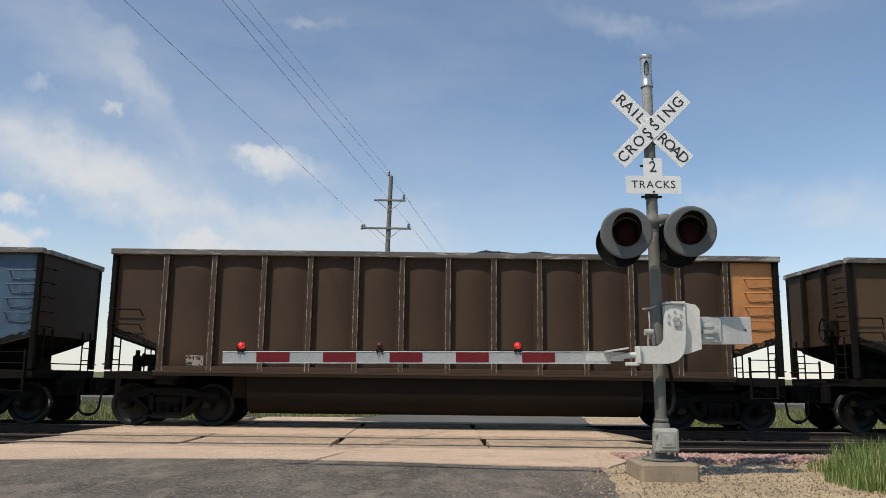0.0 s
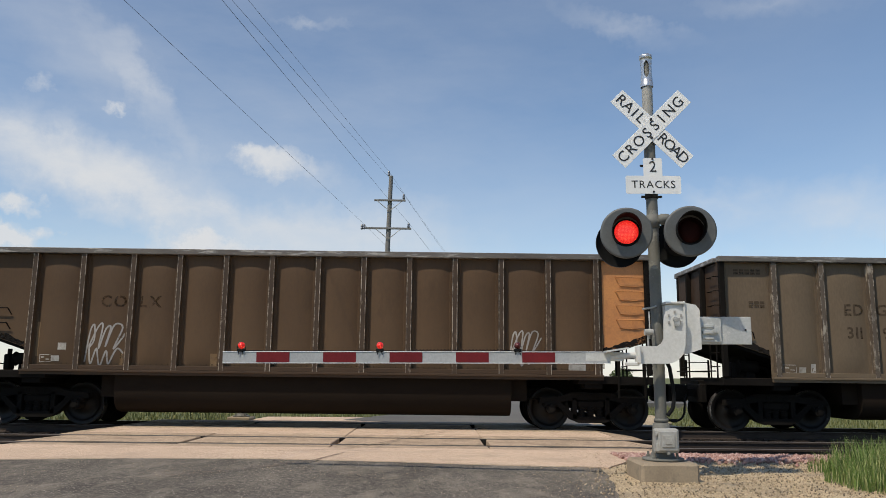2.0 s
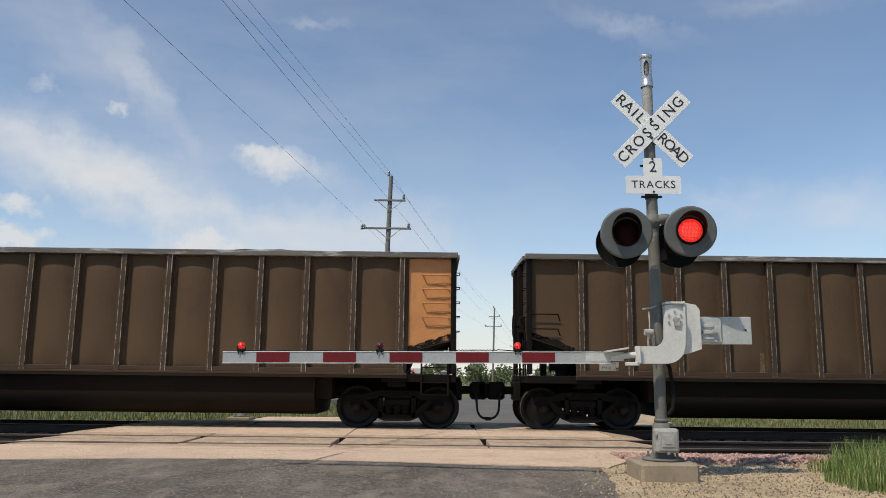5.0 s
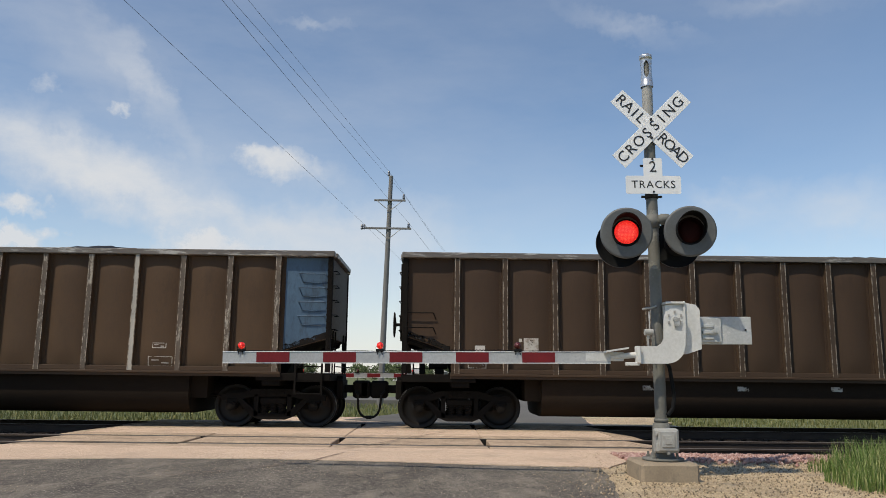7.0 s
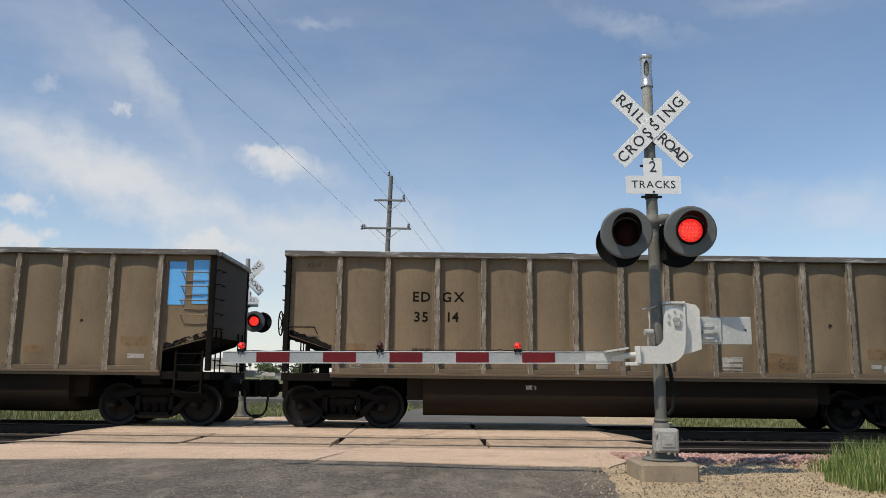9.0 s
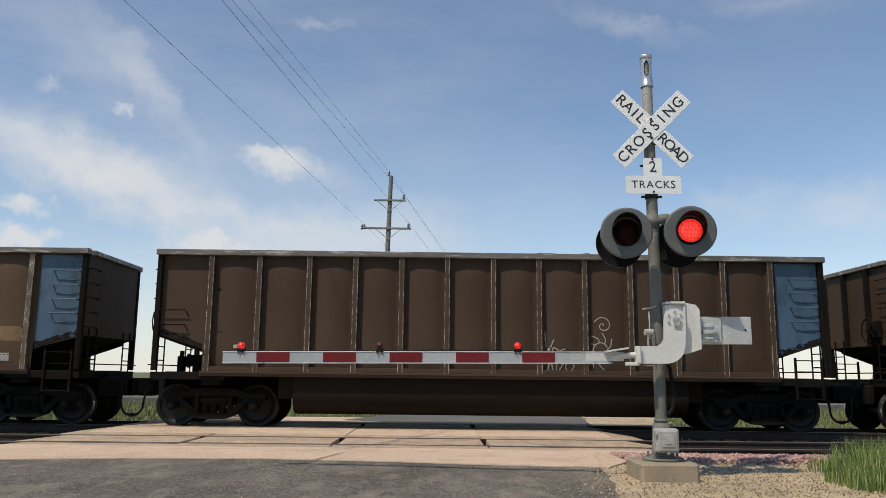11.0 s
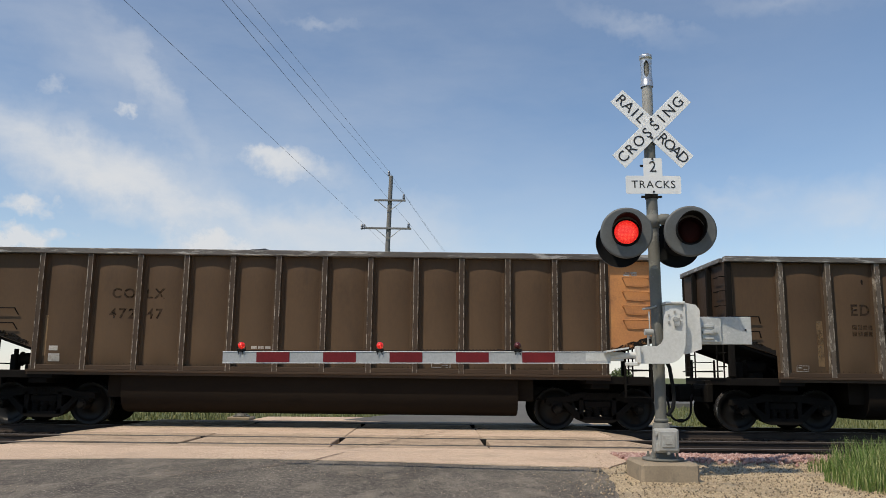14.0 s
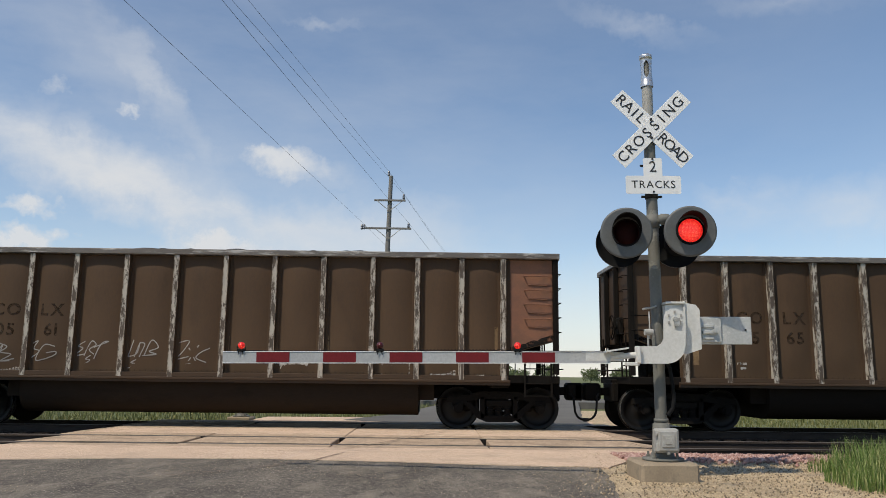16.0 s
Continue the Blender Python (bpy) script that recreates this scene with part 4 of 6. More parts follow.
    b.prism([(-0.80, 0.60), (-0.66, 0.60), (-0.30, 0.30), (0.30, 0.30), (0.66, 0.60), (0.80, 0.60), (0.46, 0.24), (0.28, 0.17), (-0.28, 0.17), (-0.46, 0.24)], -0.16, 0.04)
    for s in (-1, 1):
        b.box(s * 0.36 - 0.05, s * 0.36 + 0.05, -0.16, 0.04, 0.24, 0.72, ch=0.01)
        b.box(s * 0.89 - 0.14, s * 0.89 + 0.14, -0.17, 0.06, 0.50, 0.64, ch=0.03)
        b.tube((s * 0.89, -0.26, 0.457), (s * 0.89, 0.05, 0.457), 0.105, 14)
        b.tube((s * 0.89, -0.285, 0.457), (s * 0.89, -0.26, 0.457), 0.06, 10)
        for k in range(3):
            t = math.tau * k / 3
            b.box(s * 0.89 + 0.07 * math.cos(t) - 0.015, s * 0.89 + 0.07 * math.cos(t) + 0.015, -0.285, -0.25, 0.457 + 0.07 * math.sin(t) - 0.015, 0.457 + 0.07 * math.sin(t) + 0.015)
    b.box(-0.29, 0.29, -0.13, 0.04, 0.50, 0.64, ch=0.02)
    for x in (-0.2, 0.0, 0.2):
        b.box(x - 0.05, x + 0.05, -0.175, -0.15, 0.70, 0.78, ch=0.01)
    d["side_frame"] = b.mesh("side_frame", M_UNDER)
    b = MB()
    for i in range(5):
        z = 0.29 + i * 0.045
        b.lathe([(z, 0.07), (z + 0.02, 0.085), (z + 0.04, 0.07)], 12, 0, "z")
    d["spring"] = b.mesh("spring", M_UNDER)
    b = MB()
    for s in (-1, 1):
        yo = s * 0.7525
        prof = [(0.065, 0.0), (0.065, 0.10), (0.030, 0.14), (0.020, 0.33), (0.050, 0.37), (0.062, 0.38), (0.062, 0.455)]
        b.lathe([(yo + s * h, r) for h, r in prof], 28, 0)
        b.lathe([(yo + s * 0.062, 0.455), (yo - s * 0.040, 0.459)], 28, 1)
        b.lathe([(yo - s * 0.040, 0.459), (yo - s * 0.052, 0.485), (yo - s * 0.075, 0.485), (yo - s * 0.075, 0.36), (yo - s * 0.045, 0.14), (yo - s * 0.09, 0.10)], 28, 0)
    b.tube((0, -0.70, 0), (0, 0.70, 0), 0.085, 12)
    # a paler wedge on the wheel face paints in its sunlit patch
    b.add([(0.16 * math.cos(t), -0.7525 - 0.034, 0.16 * math.sin(t)) for t in (0.2, 0.5, 0.8)] + [(0.33 * math.cos(t), -0.7525 - 0.030, 0.33 * math.sin(t)) for t in (0.9, 0.5, 0.1)], [(0, 1, 2, 3, 4, 5)], 2)
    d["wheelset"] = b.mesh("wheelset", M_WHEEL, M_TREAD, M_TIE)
    # ladder rung, grab iron, steps, brake wheel
    b = MB().path([(-0.30, 0.0, 0.0), (-0.30, -0.09, 0.0), (0.27, -0.09, 0.0), (0.27, 0.0, 0.0)], 0.013, 6)
    b.path([(-0.30, 0, 0.0), (-0.22, -0.02, -0.18), (0.2, -0.02, -0.2)], 0.008, 6)
    d["ladder_rung"] = b.mesh("ladder_rung", M_UNDER)
    d["grab_iron"] = MB().path([(-0.34, 0.0, 0.0), (-0.34, -0.09, 0.0), (0.30, -0.09, 0.0), (0.36, -0.02, -0.14)], 0.013, 6).mesh("grab_iron", M_UNDER)
    b = MB()
    for x in (-0.30, 0.27):
        b.box(x - 0.02, x + 0.02, -0.05, 0.0, 0.72, 1.62)
    for z in (0.74, 1.0, 1.32, 1.56):
        b.tube((-0.30, -0.04, z), (0.27, -0.04, z), 0.012, 6)
    d["step_ladder"] = b.mesh("step_ladder", M_UNDER)
    b = MB()
    for y in (-1.15, -0.75, 0.75, 1.15):
        b.tube((HALF - 0.03, y, SILL), (HALF - 0.03, y, 2.1), 0.018, 6)
    for z in (1.42, 1.72):
        b.tube((HALF - 0.03, -1.3, z), (HALF - 0.03, -0.75, z), 0.014, 6)
        b.tube((HALF - 0.03, 0.75, z), (HALF - 0.03, 1.3, z), 0.014, 6)
    b.tube((HALF + 0.08, -1.35, 1.32), (HALF + 0.08, 1.35, 1.32), 0.014, 6)
    d["end_railing"] = b.mesh("end_railing", M_UNDER)
    b = MB()
    for i in range(20):
        t, u = math.tau * i / 20, math.tau * (i + 1) / 20
        b.tube((0, 0.27 * math.cos(t), 0.27 * math.sin(t)), (0, 0.27 * math.cos(u), 0.27 * math.sin(u)), 0.016, 6)
    for i in range(5):
        t = math.tau * i / 5
        b.tube((0.04, 0, 0), (0, 0.27 * math.cos(t), 0.27 * math.sin(t)), 0.012, 6)
    b.tube((0, 0, 0), (0.14, 0, 0), 0.035, 8)
    b.box(0.12, 0.26, -0.14, 0.14, -0.18, 0.14, ch=0.03)
    d["brake_wheel"] = b.mesh("brake_wheel", M_UNDER)
    b = MB().tube((4.45, -0.55, 0.80), (5.05, -0.55, 0.80), 0.16, 14)
    b.path([(4.2, -0.9, 0.72), (4.9, -0.95, 0.66), (5.3, -0.95, 0.66)], 0.02, 6)
    d["brake_rigging"] = b.mesh("brake_rigging", M_UNDER)
    d["end_rung"] = MB().path([(HALF - 0.06, -1.36, 0), (HALF + 0.05, -1.36, 0), (HALF + 0.05, -0.93, 0), (HALF - 0.06, -0.93, 0)], 0.010, 6).mesh("end_rung", M_UNDER)
    b = MB().tube((-6.72, -0.85, 1.42), (-6.32, -0.85, 1.42), 0.13, 14)
    b.tube((-6.74, -0.85, 1.42), (-6.72, -0.85, 1.42), 0.16, 14)
    b.box(-6.60, -6.40, -0.98, -0.72, 1.16, 1.30, ch=0.02)
    b.box(-6.95, -6.82, -0.95, -0.70, 1.17, 1.52, ch=0.02)
    b.tube((-6.885, -0.83, 1.52), (-6.885, -0.83, 1.64), 0.05, 10)
    b.path([(-6.32, -0.85, 1.42), (-6.10, -0.85, 1.38), (-6.02, -0.85, 1.18)], 0.03, 8)
    d["brake_valve"] = b.mesh("brake_valve", M_UNDER)
    # coloured panel on the side sheet of the leading bay
    o = [(FRONT + 0.16, 1.67), (HALF - 0.15, 1.93), (HALF - 0.15, TOP - 0.14), (FRONT + 0.16, TOP - 0.14)]
    d["end_panel"] = MB().prism(o, -SKIN - 0.005, -SKIN + 0.001).mesh("end_panel", M_ORANGE)
    o = [(FRONT + 0.17, 2.62), (FRONT + 0.54, 2.62), (FRONT + 0.54, TOP - 0.26), (FRONT + 0.17, TOP - 0.26)]
    o2 = [(FRONT + 0.70, 2.64), (FRONT + 1.04, 2.64), (FRONT + 1.04, TOP - 0.22), (FRONT + 0.70, TOP - 0.22)]
    d["blue_patch"] = MB().prism(o, -SKIN - 0.009, -SKIN + 0.001).mesh("blue_patch", M_SKYBLUE)
    d["tall_patch"] = MB().prism(o2, -SKIN - 0.009, -SKIN + 0.001).mesh("blue_patch", M_SKYBLUE)
    # soot with a ragged upper edge along the cut-away corner
    for key, s in (("soot_front", 1), ("soot_rear", -1)):
        lo, hi = [], []
        x0, x1 = (FRONT + 0.15, HALF - 0.15) if s > 0 else (-HALF + 0.15, REAR - 0.15)
        for i in range(15):
            x = x0 + (x1 - x0) * i / 14
            f = (abs(x) - 6.2) / 1.1
            z = 1.60 + 0.32 * f if s > 0 else 1.62 + 0.38 * f
            lo.append((x, z + 0.03))
            hi.append((x, z + 0.15 + 0.07 * noise.noise((i * 0.6, s * 3.3, 0)) + 0.015 * math.sin(i * 1.9 + s)))
        d[key] = MB().prism(lo + hi[::-1], -SKIN - 0.010, -SKIN - 0.002).mesh(key, M_SOOT)
    return d


def heap(seed):
    """The coal heap in one car."""
    nx, ny = 90, 18
    v, f = [], []
    for i in range(nx + 1):
        for j in range(ny + 1):
            x, y = -7.15 + 14.3 * i / nx, -1.28 + 2.56 * j / ny
            e = max(0.0, 1 - abs(y / 1.28) ** 2.2) * max(0.0, 1 - abs(x / 7.15) ** 6)
            h = 3.47 + e * (0.445 + 0.17 * (0.5 + noise.noise((x * 0.35 + seed * 7.7, y * 0.4, seed)))) + 0.06 * noise.noise((x * 1.4, y * 1.4, seed + 9)) + 0.05 * noise.noise((x * 4, y * 4, seed))
            v.append((x, y, h))
    for i in range(nx):
        for j in range(ny):
            a = i * (ny + 1) + j
            f.append((a, a + ny + 1, a + ny + 2, a + 1))
    return raw_mesh("coal_load", v, f, M_COAL)


D = car_meshes()
# colour of the leading panel, side tone, marks, number, letters stay dark or ghosted
CARS = {
    -1: ("rust", M_CAR, "", "", ""), 0: ("orange", M_CARD, "", "", ""), 1: ("blue", M_CARM, "EDGX", "31195", "ghost"), 2: ("orange", M_CAR, "COLX", "", "ghost"),
    3: ("orange", M_CARD, "COLX", "", "ghost"), 4: ("orange", M_CAR, "", "", ""), 5: ("orange", M_CAR, "", "", ""), 6: ("orange", M_CARD, "", "", ""),
    7: ("blue", M_CARN, "", "", ""), 8: ("patch", M_CARL, "EDGX", "3514", "dark"), 9: ("patch", M_CARL, "", "", ""), 10: ("blue", M_CARD, "", "", ""),
    11: ("blue", M_CAR, "EDGX", "31157", "ghost"), 12: ("blue", M_CAR, "EDGX", "", "ghost"), 13: ("orange", M_CAR, "COLX", "47247", "ghost"), 14: ("rust", M_CARN, "COLX", "4565", "ghost"), 15: ("rust", M_CARN, "COLX", "0561", "ghost"),
}
PANEL = {"orange": (M_ORANGE, "orange"), "rust": (M_RUST, "red-brown"), "blue": (M_BLUE, "faded blue"), "patch": (None, "bright blue patched")}
PALE_RIBS = {1: (9,), 7: (9,), 11: (3, 9)}
WORN_RIBS = {1: M_RIBM, 7: M_RIBM, 8: M_RIBT, 9: M_RIBT, 11: M_RIBM, 12: M_RIBM, 14: M_RIBW, 15: M_RIBW}
BROWN_TUBS = (1, 6, 8, 9, 11, 15)
FLIP = pose(0, 0, 0, 0, 0, 180)
trains, loads, wheelsets = {}, {}, {}


def coal_car(k):
    tone, side, marks, number, ink = CARS[k]
    rng = random.Random(100 + k)
    word = {M_CAR.name: "brown", M_CARD.name: "dark brown", M_CARL.name: "pale tan-brown", M_CARM.name: "tan-brown", M_CARN.name: "red-brown"}[side.name]
    car = thing("coal_gondola", pose(0.22 - k * PITCH, TRACKS[1], 0), f"weathered {word} coal gondola with {PANEL[tone][1]} end panel", "rail car", "cars of the coal train")
    trains[k] = car
    ribs = RIBS_B if k in (14, 15) else RIBS
    for s in (0, 1):
        m = FLIP if s else Matrix()
        even = "_even" if k in (14, 15) else ""
        part("side_sheet", D["side_sheet" + even], car, m, mat=side)
        for i, (p, q) in enumerate(zip(ribs, ribs[1:])):
            part("bay_panel", D["bay" + even, i], car, m @ pose((p + q) / 2 * (-1 if s else 1), 0, 0), mat=side)
        part("side_sill", D["side_sill"], car, m @ pose(0, 0, -0.13 if even else 0), mat=M_CARM if side in (M_CARL, M_CARM) else None)
        for i, x in enumerate(ribs):
            pale = not s and i in PALE_RIBS.get(k, ())
            rb = part("rib", D["rib" + even], car, m @ pose(x if not s else -x, 0, 0), "pale worn rib" if pale else "", M_RIBP if pale else WORN_RIBS.get(k, M_RIBD))
            rb.material_slots[2].link = "OBJECT"
            rb.material_slots[2].material = side
        part("end_wall", D["end_wall"], car, m)
        if s:
            for yy in (-0.5, 0.5):
                part("end_stake", D["end_stake"], car, m @ pose(0, yy, 0))
        part("slope_sheet", D["slope_sheet"], car, m)
        part("slope_gusset", D["slope_gusset"], car, m @ pose(0, -1.1 if s else 1.1, 0))
        part("end_platform", D["end_platform"], car, m)
        part("end_railing", D["end_railing"], car, m)
        part("coupler", D["coupler"], car, m)
        part("air_hose", D["air_hose_rear" if s else "air_hose"], car, m, "black rubber air hose")
        for mir in (0, 1):
            part("corner_post", D["corner_post"], car, m if not mir else m @ pose(0, 2 * SKIN + 0.08, 0))
        truck = part("truck", D["truck"], car, m @ pose(6.05, 0, 0), "four-wheel black steel truck")
        for t in (0, 1):
            r = FLIP if t else Matrix()
            part("side_frame", D["side_frame"], truck, r @ pose(0, -0.98, 0))
            for x in (-0.19, 0.0, 0.19):
                part("spring", D["spring"], truck, r @ pose(x, -1.04, 0))
        for x in (-0.89, 0.89):
            ws = part("wheelset", D["wheelset"], truck, pose(x, 0, 0.457, 0, rng.uniform(0, 360), 0), "greasy steel wheels with bright treads")
            wheelsets.setdefault(k, []).append((ws, x, -1 if s else 1))
        # climbing irons
        for i in range(4):
            part("ladder_rung", D["ladder_rung"], car, m @ pose(HALF - 0.47, -SKIN - 0.005, 2.40 + i * 0.31), mat=PANEL[tone][0] or side)
        for z in (2.12, 2.44, 2.76, 3.08, 3.40):
            part("end_rung", D["end_rung"], car, m @ pose(0, 0 if not s else 2.29, z))
        part("step_ladder", D["step_ladder"], car, m @ pose(HALF - 0.47, -SKIN - 0.06, 0))
        for z in (2.16,) if k in (1, 7, 8, 9, 11) else (2.18, 2.50):
            part("grab_iron", D["grab_iron"], car, m @ pose(-HALF + 0.40, -SKIN - 0.005, z))
        part("brake_rigging", D["brake_rigging"], car, m)
        part("soot_front", D["soot_front"], car, m, "ragged black coal soot")
        part("soot_rear", D["soot_rear"], car, m, "ragged black coal soot")
        if PANEL[tone][0]:
            part("end_panel", D["end_panel"], car, m, PANEL[tone][1] + " painted panel", PANEL[tone][0])
        else:
            part("blue_patch", D["blue_patch"], car, m, "bright blue painted patch")
            part("blue_patch", D["tall_patch"], car, m, "bright blue painted patch")
    part("top_chord", D["top_chord"], car)
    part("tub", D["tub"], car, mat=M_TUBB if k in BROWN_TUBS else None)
    part("brake_valve", D["brake_valve"], car, label="black brake cylinder and valve")
    part("brake_wheel", D["brake_wheel"], car, pose(-HALF - 0.18, -0.75, 2.28))
    part("brake_wheel_bracket", MB().box(-HALF - 0.05, -HALF + 0.05, -0.95, -0.55, 2.10, 2.50, ch=0.02).mesh("brake_wheel_bracket", M_UNDER), car)
    # stencilled marks, halves on either side of the third rib
    ink_m = M_LETTER if ink == "dark" else (M_LETTERG if side is M_CARM else (M_LETTERV if k == 2 else M_LETTERF))
    size, gap, zs = (0.36, 0.49, (2.46, 2.03)) if k > 13 else ((0.30, 0.35, (2.84, 2.40)) if k in (8, 13) else (0.34, 0.40, (2.66, 2.16)))
    for text, z in ((marks, zs[0]), (number, zs[1])):
        if text:
            h = (len(text) + 1) // 2
            for half, sd in ((text[:h], -1), (text[h:], 1)):
                x = ribs[2] + sd * gap
                set_word(half, size, ink_m, lambda me, u: part("letter", on_sheet(me, x + u, z, ribs), car, pose(x + u, -SKIN, z), "stencilled letter"), bold=0.022)
    if k == 8:
        set_word("3514", 0.17, M_LETTERL, lambda me, u: part("letter", me, car, pose(-6.72 + u, -SKIN - 0.004, 3.52), "small stencilled digit"))
    load = thing("coal_load", pose(0.22 - k * PITCH, TRACKS[1], 0), "heaped black coal filling the gondola", "coal", "loads of the coal train", me=heap(k))
    loads[k] = load


for number in CARS:
    coal_car(number)


# ---- labels, patches and sprayed strokes on the sides ----
def mark(k, kind, x, z, w, h):
    """A film or paint mark on the near side of car k, centred at x, z."""
    ribs, car = (RIBS_B if k in (14, 15) else RIBS), trains[k]
    if kind == "tub":
        part("paint_patch", sheet_grid(w, h).mesh("paint_patch", M_SMEAR), car, pose(x, -1.384, z), "flaking pale paint")
        return
    b, mats, name, label = MB(), (M_STICK,), "label", "small white label"
    if kind == "label":
        sheet_grid(w, h, b)
    elif kind == "smear":
        sheet_grid(w, h, b)
        mats, name, label = (M_SMEAR,), "paint_patch", "flaking pale paint"
    elif kind == "tan":
        sheet_grid(w, h, b)
        mats, name, label = (M_TANPATCH,), "paint_patch", "faded tan touch-up paint"
    elif kind == "spot":
        b.add([(w / 2 * math.cos(t) * (1 + 0.2 * math.sin(3 * t + k)), 0, h / 2 * math.sin(t)) for t in [math.tau * i / 12 for i in range(12)]], [tuple(range(12))])
        mats, name, label = (M_SOOT,), "soot_spot", "dark stain"
    elif kind == "bars":
        for r in range(2 if h > 0.09 else 1):
            for i in range(max(2, int(w / 0.12))):
                c = w / max(2, int(w / 0.12))
                b.box(-w / 2 + i * c + 0.012, -w / 2 + (i + 1) * c - 0.012, -0.001, 0, -h / 2 + r * h * 0.55, -h / 2 + r * h * 0.55 + (h * 0.4 if h > 0.09 else h))
        mats, name, label = ((M_SMEAR,) if k in (13, 14, 15) and h < 0.2 else ({1: M_LETTERG, 8: M_LETTERL, 12: M_LETTERV}.get(k, M_LETTERF),)), "faded_lettering", "worn illegible stencil"
    else:
        white = kind == "white"
        t = 0.016
        sheet_grid(w, t, b, 0, 0, h / 2)
        sheet_grid(w, t, b, 0, 0, -h / 2)
        for sd in (-1, 1):
            sheet_grid(t, h - t, b, 0, sd * (w - t) / 2)
        if white:
            sheet_grid(w - 2 * t, h * 0.62, b, 1, 0, h * 0.12)
            sheet_grid(w - 2 * t, h * 0.12, b, 1, 0, -h * 0.35)
        else:
            sheet_grid(w * 0.3, min(0.03, h * 0.2), b, 0, -w * 0.2, h * 0.15)
            sheet_grid(w * 0.3, min(0.03, h * 0.2), b, 0, w * 0.2, -h * 0.15)
        mats, name, label = (M_SMEAR, M_STICK), "data_panel", "white-edged data panel" if white else "worn stencilled data panel"
    part(name, on_sheet(b.mesh(name, *mats), x, z, ribs), car, pose(x, -SKIN, z), label)


def stroke(b, pts, t, smooth=True):
    """A sprayed line through pts as a flat ribbon."""
    fine = []
    if smooth and len(pts) > 2:
        ext = [pts[0]] + list(pts) + [pts[-1]]
        for p0, p1, p2, p3 in zip(ext, ext[1:], ext[2:], ext[3:]):
            for i in range(6):
                u = i / 6
                fine.append(tuple(0.5 * (2 * p1[j] + (p2[j] - p0[j]) * u + (2 * p0[j] - 5 * p1[j] + 4 * p2[j] - p3[j]) * u * u + (3 * p1[j] - p0[j] - 3 * p2[j] + p3[j]) * u ** 3) for j in (0, 1)))
        fine.append(pts[-1])
    else:
        fine = list(pts)
    for (ax, az), (bx, bz) in zip(fine, fine[1:]):
        dx, dz = bx - ax, bz - az
        ln = math.hypot(dx, dz) or 1
        px, pz, ex, ez = -dz / ln * t, dx / ln * t, dx / ln * t * 0.5, dz / ln * t * 0.5
        b.add([(ax - px - ex, 0, az - pz - ez), (bx - px + ex, 0, bz - pz + ez), (bx + px + ex, 0, bz + pz + ez), (ax + px - ex, 0, az + pz - ez)], [(0, 1, 2, 3)])


def spray(k, x, z, w, h, lines, t=0.011, mat=None, label="pale sprayed scrawl"):
    """Strokes in a unit square, w by h about x, z, on car k."""
    ribs, b = (RIBS_B if k in (14, 15) else RIBS), MB()
    for pts in lines:
        stroke(b, [((px - 0.5) * w, (pz - 0.5) * h) for px, pz in pts], t)
    part("graffiti", on_sheet(b.mesh("graffiti", mat or M_SPRAY), x, z, ribs, 0.004), trains[k], pose(x, -SKIN, z), label)


